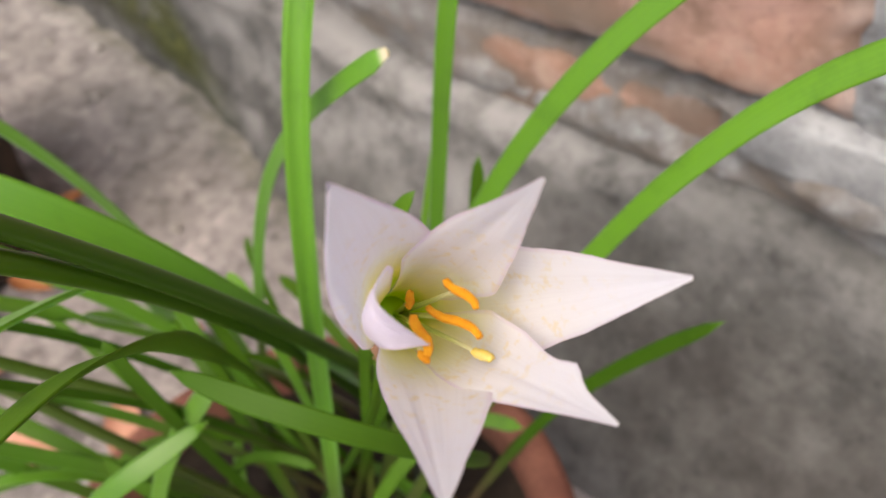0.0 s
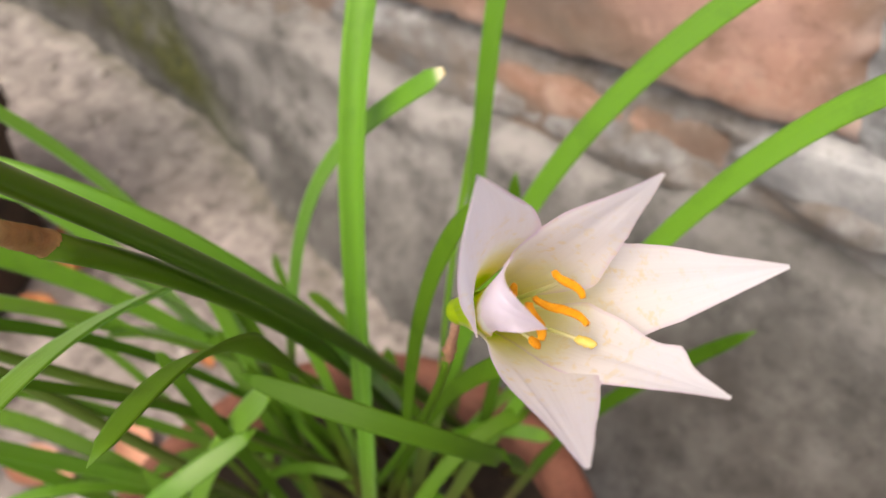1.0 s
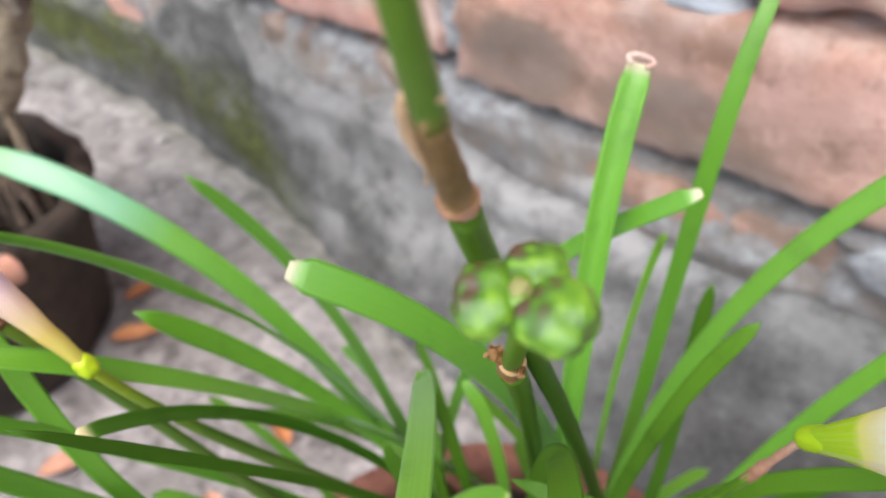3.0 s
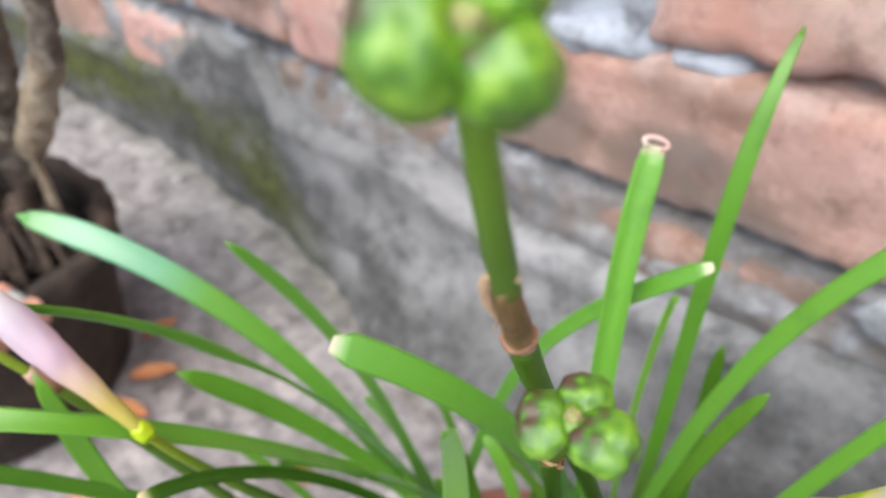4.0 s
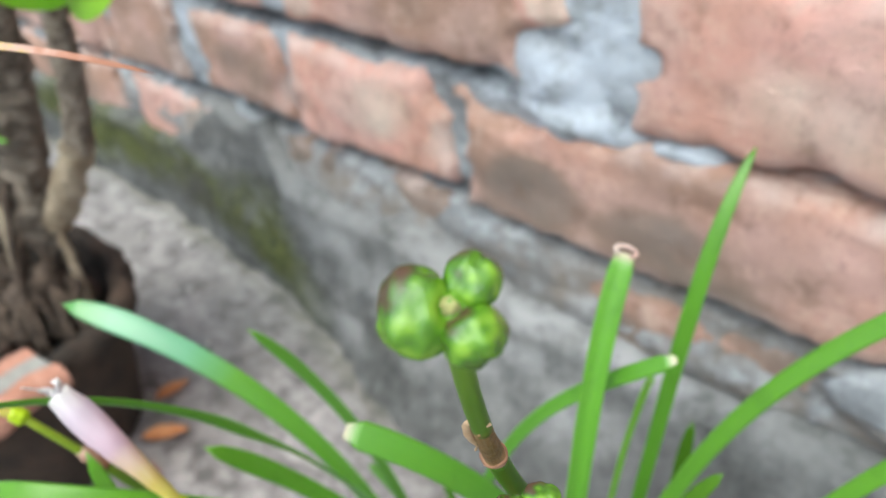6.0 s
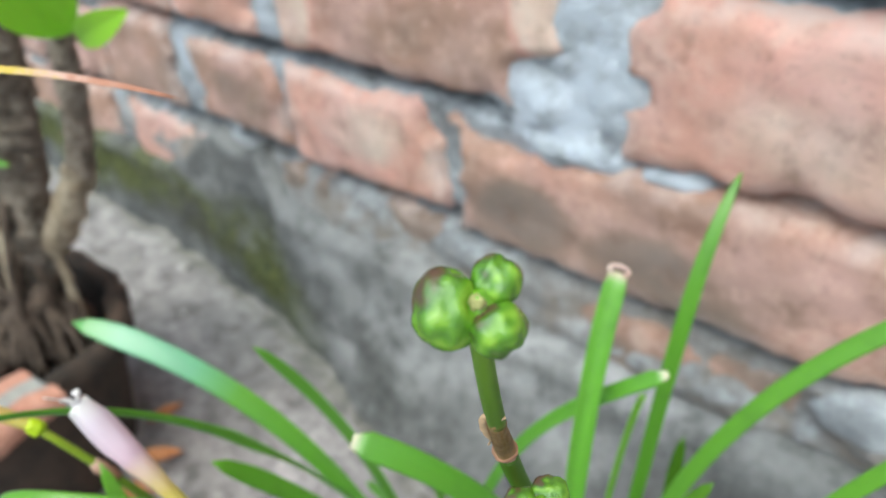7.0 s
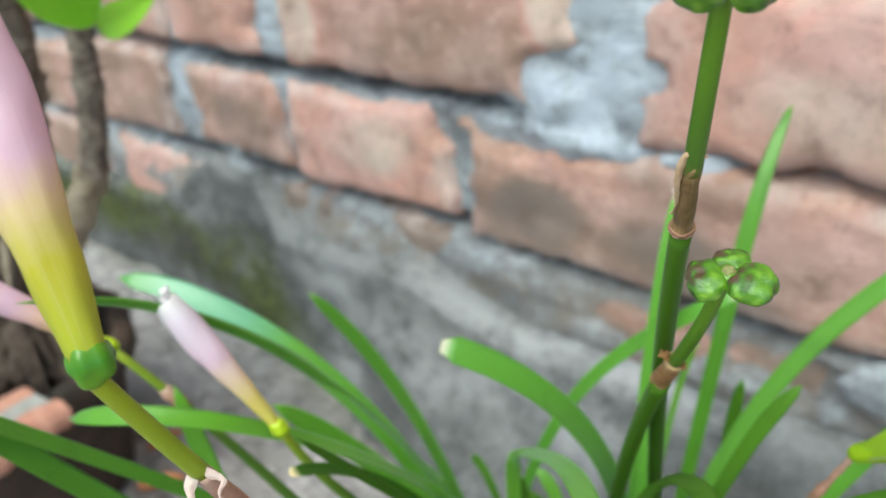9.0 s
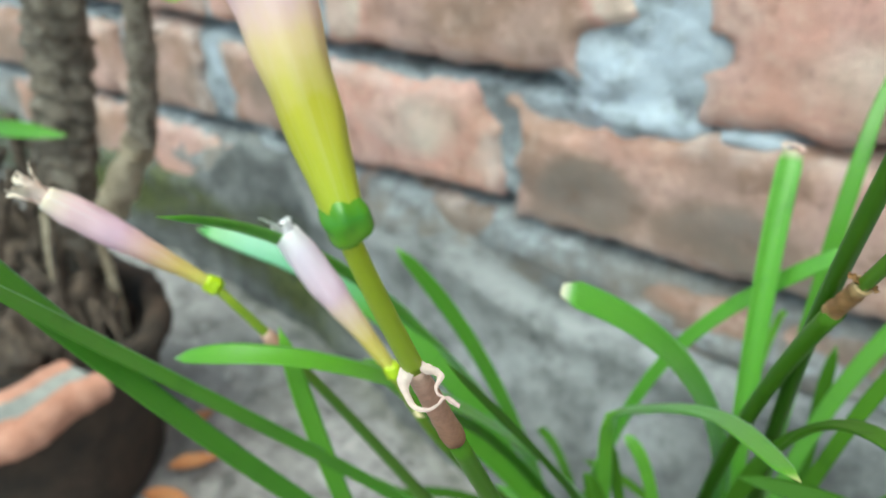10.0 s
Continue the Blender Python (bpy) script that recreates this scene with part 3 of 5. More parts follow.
def brick_mesh(w, h, seed, tone=0.5, nx=44, nzc=18, spots=(), bites=()):
    """A worn brick front with rounded, broken edges; its middle is the origin and it sticks out along -y."""
    verts, edge, tones = [], [], []
    for i in range(nx + 1):
        for j in range(nzc + 1):
            u, v = i / nx * 2 - 1, j / nzc * 2 - 1
            x, z = u * w / 2, v * h / 2
            d = min((1 - abs(u)) * w / 2, (1 - abs(v)) * h / 2)
            x += (0.0050 * noise.noise(Vector((z * 32, seed, x * 20))) + 0.0025 * noise.noise(Vector((z * 130, seed, 3)))) * abs(u) ** 3
            z += (0.0046 * noise.noise(Vector((x * 24, seed + 5, z * 12))) + 0.0022 * noise.noise(Vector((x * 110, seed, 9)))) * abs(v) ** 3
            chip = max(0.0, noise.noise(Vector((x * 38 + seed, z * 38, 2.0))) - 0.12) * 0.020 * math.exp(-d / 0.010)
            round_ = 0.0062 * math.exp(-d / 0.0032)
            y = round_ + chip - 0.0026 * fract(x * 22 + seed, z * 22, seed, 4) - 0.0009 * fract(x * 130, z * 130, seed, 3)
            for cx, cz, rx, rz in bites:
                q = ((x - cx) / rx) ** 2 + ((z - cz) / rz) ** 2 + 0.5 * noise.noise(Vector((x * 70, z * 70, seed)))
                y += 0.014 * max(0.0, min(1.0, 1.6 - q * 1.1))
            verts.append(Vector((x, y, z)))
            edge.append(min(1.0, d / 0.03))
            wob = 0.35 * noise.noise(Vector((x * 45, z * 45, seed)))
            tones.append(tone * 0.8 + 0.20 * fract(x * 12 + seed, z * 16, 3.0, 3) + sum(dt * max(0.0, min(1.0, 1.5 - ((x - cx) / rx) ** 2 - ((z - cz) / rz) ** 2 + wob)) for cx, cz, rx, rz, dt in spots))
    faces = grid_faces(nx + 1, nzc + 1)
    rim = [i * (nzc + 1) for i in range(nx + 1)] + [nx * (nzc + 1) + j for j in range(1, nzc + 1)] + [i * (nzc + 1) + nzc for i in range(nx - 1, -1, -1)] + [j for j in range(nzc - 1, 0, -1)]
    start = len(verts)
    for k in rim:
        verts.append(Vector((verts[k].x, 0.03, verts[k].z)))
        edge.append(0.0)
        tones.append(tones[k])
    m = len(rim)
    for k in range(m):
        faces.append((rim[k], rim[(k + 1) % m], start + (k + 1) % m, start + k))
    faces.append(tuple(range(start, start + m))[::-1])
    return mesh("brick", verts, faces, BRICK, True, edge=edge, tone=[max(0.0, min(1.0, q)) for q in tones])


rng = random.Random(4)
for k, (x0, x1, z0, z1, tone) in enumerate(BRICKS):
    mx, mz = (x0 + x1) / 2, (z0 + z1) / 2
    near_spots = [(cx - mx, cz - mz, rx, rz, dt) for cx, cz, rx, rz, dt in SPOTS if x0 < cx < x1 and z0 < cz < z1]
    near_bites = [(cx - mx, cz - mz, rx, rz) for cx, cz, rx, rz in BITES if x0 - 0.01 < cx < x1 + 0.01 and z0 - 0.01 < cz < z1 + 0.01]
    ob = part("brick", brick_mesh(x1 - x0, z1 - z0, k * 3.7 + 1, tone, 44, 18, near_spots, near_bites), wall)
    ob.location = ((x0 + x1) / 2, (0.0054 if z1 < 0.130 else 0.0025 if z1 < 0.141 else -0.0030) + rng.uniform(-0.0015, 0.0015), (z0 + z1) / 2)
    ob.rotation_euler = (rng.uniform(-0.01, 0.01), rng.uniform(-0.008, 0.008), rng.uniform(-0.006, 0.006))
plain = [brick_mesh(0.228, 0.072, k * 11.0 + 60, t, 12, 6) for k, t in enumerate((0.3, 0.6, 0.9))]
for row in range(24):
    z = 0.036 + row * 0.0865 - 0.003
    x = -3.1 + (0.12 if row % 2 else 0.0)
    while x < 2.5:
        if z > 0.3 or x + 0.23 < -0.83 or x > 0.57:
            ob = part("brick", plain[rng.randrange(3)], wall)
            ob.location = (x + 0.115, -0.001 + rng.uniform(-0.002, 0.002), max(z, 0.0) + (-0.021 if z > 0.3 else 0))
        x += 0.243

# a flat grey stone wedged into the low joint
sv, sf = [], []
for i in range(13):
    for j in range(14):
        a = 2 * math.pi * j / 14
        u = i / 12 * 2 - 1
        taper = (1 - abs(u) ** 5) ** 0.5 * (1 + 0.18 * fract(u * 3, math.cos(a), math.sin(a), 3)) + 0.02
        sv.append(Vector((0.243 + u * 0.060, 0.004 - 0.013 * math.copysign(abs(math.cos(a)) ** 0.16, math.cos(a)) * (0.75 + 0.12 * taper) - 0.0016 * fract(u * 9, a * 1.3, 5.0, 4), 0.1280 + 0.004 * min(0.0, u + 0.6) + 0.0125 * math.copysign(abs(math.sin(a)) ** 0.35, math.sin(a)) * taper)))
sf = grid_faces(13, 14, True) + [tuple(range(14))[::-1], tuple(range(12 * 14, 13 * 14))]
part("stone", mesh("stone", sv, sf, SLATE), wall, "flat bluish grey stone wedged in the joint")

# ---- cement skirt at the foot of the wall ----
# paler trowelled patches in the skirt: middle and half-size along x and z
PATCHES = ((-0.245, 0.052, 0.035, 0.016), (-0.15, 0.085, 0.05, 0.014), (-0.20, 0.022, 0.03, 0.012), (-0.13, 0.03, 0.03, 0.02), (-0.05, 0.05, 0.05, 0.014), (-0.38, 0.085, 0.04, 0.02), (0.00, 0.065, 0.06, 0.022), (-0.08, 0.070, 0.05, 0.02), (0.07, 0.055, 0.04, 0.016))

# darker patches in it, the same way
DARK_PATCHES = ((-0.36, 0.050, 0.08, 0.035), (0.19, 0.045, 0.06, 0.020), (0.27, 0.035, 0.07, 0.026), (0.20, 0.022, 0.05, 0.018), (0.13, 0.050, 0.03, 0.014))


def skirt():
    xs = spaced(-3.0, -0.75, 0.42, 2.4, 0.005, 5)
    prof = 26
    verts, moss, lime, mud_dark = [], [], [], []
    for x in xs:
        fy = foot_line(x)
        rough = 1.0 if -0.9 < x < 0.6 else 0.0
        top = 0.112 - 0.024 * max(0.0, min(1.0, (x + 0.09) / 0.09)) + 0.010 * rough * fract(x * 9, 0.0, 5.0, 4)
        daub = max(0.0, min(1.0, (x + 0.34) / 0.03)) * max(0.0, min(1.0, (-0.205 - x) / 0.03))
        top += 0.026 * daub + 0.008 * daub * rough * fract(x * 22, 4.0, 2.0, 3)
        if x < -0.36:
            top -= min(0.022, (-0.36 - x) * 0.4)
        for j in range(prof):
            s = j / (prof - 1)
            # a narrow ledge on top, then a face that flares to the floor
            ledge = min(0.017, 0.004 + abs(fy) * 0.45) * (1 - 0.6 * daub)
            if s < 0.2:
                y, z = 0.008 - (0.008 + ledge) * s / 0.2, top - 0.007 * (s / 0.2) ** 2
            else:
                q = (s - 0.2) / 0.8
                y, z = -ledge + (fy + ledge) * q ** 1.4, (top - 0.007) * (1 - q) - 0.004 * q
            if rough:
                d = 0.0065 * fract(x * 15, z * 15, y * 15 + 2.0, 5) + 0.0022 * fract(x * 80, z * 80, 7.0, 3) + 0.003 * math.exp(-((s - 0.2) / 0.07) ** 2) * (1 + fract(x * 30, 1.0, 2.0, 3))
                y -= d
                z += d * 0.5
            verts.append(Vector((x, y, z)))
            trowelled = max(math.exp(-((x - cx) / rx) ** 2 - ((z - cz) / rz) ** 2) for cx, cz, rx, rz in PATCHES)
            # pale ledge: lime streaks, with its skylit top painted in, plus the patches
            lime.append(max(max(0.0, 1 - abs(s - 0.12) / 0.24) * (0.35 + 0.65 * min(1.0, max(0.0, (x + 0.25) / 0.3))) * (1 - 0.6 * min(1.0, max(0.0, (x - 0.08) / 0.1))), 0.75 * trowelled))
            mud_dark.append(max(math.exp(-((x - cx) / rx) ** 2 - ((z - cz) / rz) ** 2) for cx, cz, rx, rz in DARK_PATCHES))
            bed = 0.060 - 0.036 * min(1.0, max(0.0, (x + 0.32) / 0.14)) + 0.012 * fract(x * 14, 3.0, z * 10, 3)
            tuft = 1.35 - abs(z - bed) / 0.034 + 0.8 * fract(x * 11, z * 22, 6.0, 3)
            moss.append(min(1.0, max(0.0, tuft)) * min(1.0, max(0.0, (-0.15 - x) / 0.07)) * min(1.0, max(0.0, (x + 0.95) / 0.3)))
    return mesh("cement_skirt", verts, [(a, d, c, b) for a, b, c, d in grid_faces(len(xs), prof)], APRON, True, moss=moss, lime=lime, mud_dark=mud_dark)


tagged(new("cement_skirt", skirt()), "rough grey cement skirt along the wall's foot", "cement skirt", kind="structure")


# ---- pots ----
def lathe(profile, sides, at, wob=0.0, seed=0.0, arc=(0.0, 360.0)):
    verts = []
    whole = arc[1] - arc[0] >= 360
    for r, z in profile:
        for j in range(sides):
            a = radians(arc[0] + (arc[1] - arc[0]) * j / (sides if whole else sides - 1))
            k = 1 + wob * fract(math.cos(a) * 2.2 + seed, math.sin(a) * 2.2, z * 14, 4)
            dz = wob * 0.10 * r * fract(math.cos(a) * 3 + seed, math.sin(a) * 3, 3.0 + r * 30, 3)
            verts.append(Vector((at[0] + r * k * math.cos(a), at[1] + r * k * math.sin(a), at[2] + z + (dz if z > 0.03 else 0))))
    return verts, grid_faces(len(profile), sides, whole)


POT = (0.165, -0.222, 0.002)
pot = thing("terracotta_pot", POT, "round terracotta pot holding the lily clump by the wall", "pot")
v, f = lathe([(0.0, 0.0), (0.054, 0.0), (0.058, 0.004), (0.072, 0.078), (0.076, 0.082)], 64, POT, 0.01, 1.0)
part("body", mesh("body", v, f, CLAY), pot)
v, f = lathe([(0.076, 0.082), (0.083, 0.083), (0.086, 0.088), (0.0865, 0.104), (0.083, 0.1085), (0.077, 0.1085), (0.0735, 0.104), (0.072, 0.07)], 64, POT, 0.012, 2.0)
part("rim", mesh("rim", v, f, CLAY), pot, "dull red terracotta rim")


def soil_disc(at, radius, z, seed):
    verts, faces = [Vector((at[0], at[1], z))], []
    rings, sides = 16, 56
    for i in range(1, rings + 1):
        r = radius * i / rings
        for j in range(sides):
            a = 2 * math.pi * j / sides
            x, y = at[0] + r * math.cos(a), at[1] + r * math.sin(a)
            verts.append(Vector((x, y, z + 0.004 * fract(x * 60, y * 60, seed, 5) + 0.006 * (1 - i / rings))))
    faces += [(0, 1 + j, 1 + (j + 1) % sides) for j in range(sides)]
    for i in range(rings - 1):
        for j in range(sides):
            a, b = 1 + i * sides + j, 1 + i * sides + (j + 1) % sides
            faces.append((a, a + sides, b + sides, b))
    return mesh("soil", verts, faces, SOIL)


tagged(new("potting_soil", soil_disc(POT, 0.0745, 0.094, 3.0)), "dark crumbly potting soil filling the lily pot", "soil", kind="stuff")

POT2 = (-0.255, -0.238, 0.002)
pot2 = thing("terracotta_pot", POT2, "old dark terracotta pot with a chipped thick rim", "pot")
v, f = lathe([(0.0, 0.0), (0.080, 0.0), (0.084, 0.004), (0.099, 0.088), (0.102, 0.0955)], 72, POT2, 0.03, 5.0)
part("body", mesh("body", v, f, CLAY_OLD_SHADED), pot2, "weathered clay side with shade painted in")
LIP = [(0.097, 0.087), (0.106, 0.090), (0.114, 0.094), (0.118, 0.101), (0.116, 0.109), (0.109, 0.112), (0.103, 0.110)]
CRUST = [(0.104, 0.1105), (0.096, 0.1085), (0.086, 0.1105)]
INNER = [(0.087, 0.110), (0.080, 0.113), (0.073, 0.110), (0.070, 0.088)]
FRESH, AGED = (-75.0, 11.0), (11.0, 285.0)
for prof, arc, mat, label in ((LIP, FRESH, CLAY_RIM, "chipped orange clay lip"), ([(0.100, 0.090), (0.107, 0.097), (0.107, 0.108), (0.101, 0.112), (0.094, 0.109), (0.091, 0.088)], AGED, CLAY_OLD_SHADED, "weathered clay lip with shade painted in")):
    v, f = lathe(prof, 90, POT2, 0.11, 7.0, arc)
    part("rim", mesh("rim", v, f, mat), pot2, label)
v, f = lathe(CRUST, 60, POT2, 0.05, 7.0, FRESH)
part("crust", mesh("crust", v, f, LIME), pot2, "grey lime crust on the lip")
v, f = lathe(INNER, 60, POT2, 0.06, 7.0, FRESH)
part("inner_lip", mesh("inner_lip", v, f, CLAY_RIM), pot2, "broken inner clay edge")
tagged(new("potting_soil", soil_disc(POT2, 0.096, 0.094, 8.0)), "dark damp soil filling the old pot", "soil", kind="stuff")

# ---- woody shrub in the old pot ----
shrub = thing("shrub", (-0.22, -0.205, 0.1), "young woody shrub with rough scaly stems and bright leaves", "shrub")


def bark_tube(c, r0, r1, mat, name, label="", seed=0.0, n=150, sides=18):
    pts = curve_points(c, n)
    tan = tangents(pts)
    verts = []
    side = tan[0].orthogonal().normalized()
    for i, p in enumerate(pts):
        side = (side - tan[i] * side.dot(tan[i])).normalized()
        up = tan[i].cross(side)
        s = i / (n - 1)
        for j in range(sides):
            a = 2 * math.pi * j / sides
            r = (r0 + (r1 - r0) * s)
            r *= 1 + 0.35 * fract(math.cos(a) * 1.6 + seed, math.sin(a) * 1.6, s * 16 + seed, 4) + 0.24 * (1 - ((s * 31 + 0.25 * math.sin(2 * a + seed)) % 1.0)) - 0.10
            verts.append(p + side * (math.cos(a) * r) + up * (math.sin(a) * r))
    faces = grid_faces(n, sides, True)
    faces.append(tuple(range(sides))[::-1])
    faces.append(tuple(range((n - 1) * sides, n * sides)))
    return part(name, mesh(name, verts, faces, mat), shrub, label)


bark_tube(((-0.248, -0.178, 0.140), (-0.205, -0.172, 0.158), (-0.168, -0.170, 0.196), (-0.140, -0.165, 0.232)), 0.0095, 0.0072, BARK_PALE, "branch", "pale knobbly branch foot bending out of the stem", 2.0)
bark_tube(((-0.141, -0.165, 0.228), (-0.134, -0.160, 0.255), (-0.125, -0.156, 0.29), (-0.112, -0.155, 0.40)), 0.0066, 0.0056, BARK, "stem", "brown scaly stem", 4.0)
bark_tube(((-0.235, -0.19, 0.09), (-0.215, -0.175, 0.18), (-0.180, -0.170, 0.28), (-0.150, -0.17, 0.42)), 0.016, 0.012, BARK, "stem", "rough tan stem", 9.0)
bark_tube(((-0.27, -0.20, 0.09), (-0.25, -0.18, 0.15), (-0.235, -0.17, 0.20), (-0.20, -0.172, 0.25)), 0.014, 0.008, BARK, "stem", "knotty dark stem", 14.0)


def thorn(at, way, length, r):
    """A slender woody spine."""
    at, way = Vector(at), Vector(way).normalized()
    e1 = way.orthogonal().normalized()
    e2 = way.cross(e1)
    verts = [at + e1 * (r * math.cos(a)) + e2 * (r * math.sin(a)) for a in [i * math.pi / 3 for i in range(6)]] + [at + way * length]
    faces = [(i, (i + 1) % 6, 6) for i in range(6)] + [tuple(range(6))[::-1]]
    return part("thorn", mesh("thorn", verts, faces, ROOT, False), shrub)


tr_ = random.Random(5)
for line, r, count in ((((-0.141, -0.165, 0.228), (-0.134, -0.160, 0.255), (-0.125, -0.156, 0.29), (-0.112, -0.155, 0.40)), 0.0048, 60),
                       (((-0.235, -0.19, 0.09), (-0.215, -0.175, 0.18), (-0.180, -0.170, 0.28), (-0.150, -0.17, 0.42)), 0.0125, 36)):
    pts = curve_points(line, count)
    for k, p in enumerate(pts):
        a = k * 2.4 + tr_.uniform(-0.4, 0.4)
        way = Vector((math.cos(a), math.sin(a), tr_.uniform(0.0, 0.5)))
        thorn(p + way.normalized() * r * 0.8, way, tr_.uniform(0.0045, 0.0085), 0.0010)


def root_mass():
    verts, faces, at_ = [], [], []
    for k, (x, y, z, r) in enumerate(((-0.216, -0.196, 0.112, 0.030), (-0.250, -0.205, 0.115, 0.040), (-0.240, -0.188, 0.145, 0.026), (-0.230, -0.222, 0.106, 0.028))):
        blob(verts, faces, at_, Vector((x, y, z)), (Vector((1, 0, 0)), Vector((0, 1, 0)), Vector((0, 0, 1))), (r, r * 0.8, r), 0, 30, 44, k * 4.4, 0.75)
    return part("root_mass", mesh("root_mass", verts, faces, ROOT), shrub, "dark matted root mass")


root_mass()
rr = random.Random(21)
for k in range(34):
    bx, by = -0.232 + rr.uniform(-0.03, 0.03), -0.190 + rr.uniform(-0.02, 0.02)
    top_z = rr.uniform(0.14, 0.24)
    ex, ey = bx + rr.uniform(-0.035, 0.04), by + rr.uniform(-0.035, 0.02)
    bark_tube(((bx, by, top_z), (bx + rr.uniform(-0.02, 0.02), by + rr.uniform(-0.02, 0.01), top_z - 0.02), (ex, ey, 0.15), (ex, ey, 0.095)), rr.uniform(0.0015, 0.004), rr.uniform(0.001, 0.003),
              BARK_PALE if k % 9 == 0 else ROOT, "root", "", k * 1.7, 20, 8)


def broad_leaf(tip, stalk, width, label, aim, mat=SHRUB_LEAF):
    """An ovate leaf with a folded midrib."""
    tip, stalk = Vector(tip), Vector(stalk)
    axis = tip - stalk
    tan = axis.normalized()
    nor = Vector(aim) - (tip + stalk) / 2
    nor = (nor - tan * nor.dot(tan)).normalized()
    side = tan.cross(nor)
    verts, along, across = [], [], []
    n, m = 22, 9
    for i in range(n):
        s = i / (n - 1)
        w = width / 2 * math.sin(math.pi * (1 - s) ** 0.8) ** 0.75 + 0.0004
        for j in range(m):
            u = j / (m - 1) * 2 - 1
            verts.append(tip - axis * s + side * (u * w) + nor * (0.25 * w * abs(u) - 0.25 * axis.length * (s - 0.5) ** 2))
            along.append(0.1 + 0.7 * s)
            across.append(u * 0.5 + 0.5)
    base = len(verts)
    for k in range(base):
        verts.append(verts[k] - nor * 0.0005)
    along, across = along * 2, across * 2
    faces = grid_faces(n, m)
    faces += [tuple(q + base for q in fc[::-1]) for fc in faces]
    return part("leaf", mesh("leaf", verts, faces, mat, True, along=along, across=across), shrub, label)


broad_leaf((-0.107, -0.158, 0.304), (-0.090, -0.19, 0.355), 0.034, "bright yellow-green broad leaf", (0.26, -0.32, 0.41))
broad_leaf((-0.072, -0.150, 0.318), (-0.107, -0.160, 0.303), 0.014, "small pale green leaf", (0.26, -0.32, 0.41))
broad_leaf((-0.172, -0.190, 0.236), (-0.225, -0.205, 0.236), 0.008, "narrow green leaf", (0.26, -0.32, 0.41), LEAF)

# ---- fallen leaves and pebbles ----
def fallen(at, length, width, turn, curl, mat, label, group="fallen leaves"):
    verts = []
    n, m = 14, 7
    rot_m = Matrix.Rotation(radians(turn), 3, "Z")
    for i in range(n):
        s = i / (n - 1)
        w = width / 2 * max(0.03, math.sin(math.pi * s ** 0.85)) ** 0.8
        for j in range(m):
            u = j / (m - 1) * 2 - 1
            p = Vector(((s - 0.5) * length, u * w, curl * (u * u * w * 1.4 + (s - 0.45) ** 2 * length * 0.7) + 0.0012 * noise.noise(Vector((s * 7, u * 3, turn)))))
            verts.append(Vector(at) + rot_m @ p + Vector((0, 0, 0.0025)))
    base = len(verts)
    verts += [q - Vector((0, 0, 0.0005)) for q in verts]
    faces = grid_faces(n, m)
    faces += [tuple(q + base for q in fc[::-1]) for fc in faces]
    return tagged(new("dry_leaf", mesh("dry_leaf", verts, faces, mat)), label, "leaf", group)


fallen((-0.163, -0.176, 0.006), 0.032, 0.013, 50, 0.6, DRY, "curled orange dry leaf on the cement floor")
fallen((-0.150, -0.204, 0.006), 0.036, 0.014, 20, 0.5, DRY, "curled orange dry leaf on the cement floor")
fallen((-0.196, -0.150, 0.006), 0.026, 0.011, 80, 0.6, DRY, "small curled orange dry leaf beside the old pot")
fallen((-0.031, -0.166, 0.004), 0.022, 0.009, -15, 0.5, DRY, "small orange dry leaf on the cement floor")
fallen((-0.045, -0.262, 0.004), 0.045, 0.022, 20, 0.5, DRY_PINK, "faded salmon dry leaf on the cement floor")
fallen((-0.012, -0.226, 0.004), 0.046, 0.019, -30, 0.4, DRY_PINK, "faded salmon dry leaf on the cement floor")
fallen((-0.112, -0.254, 0.004), 0.030, 0.014, 70, 0.5, DRY_PINK, "faded salmon dry leaf on the cement floor")


def pebble(at, r, seed):
    verts, faces, at_ = [], [], []
    blob(verts, faces, at_, Vector(at), (Vector((1, 0, 0)), Vector((0, 1, 0)), Vector((0, 0, 1))), (r, r * 0.8, r * 0.6), 0, 8, 12, seed, 0.35)
    return tagged(new("pebble", mesh("pebble", verts, faces, STONE)), "small pale pebble lying on the cement floor", "pebble", "pebbles")


for k, (x, y, r) in enumerate(((-0.36, -0.03, 0.006), (-0.30, -0.07, 0.004), (-0.23, -0.10, 0.005), (-0.12, -0.12, 0.004), (-0.05, -0.17, 0.005), (-0.41, -0.05, 0.004), (0.02, -0.2, 0.004))):
    pebble((x, y, floor_height(x, y) + r * 0.45), r, k * 2.3)

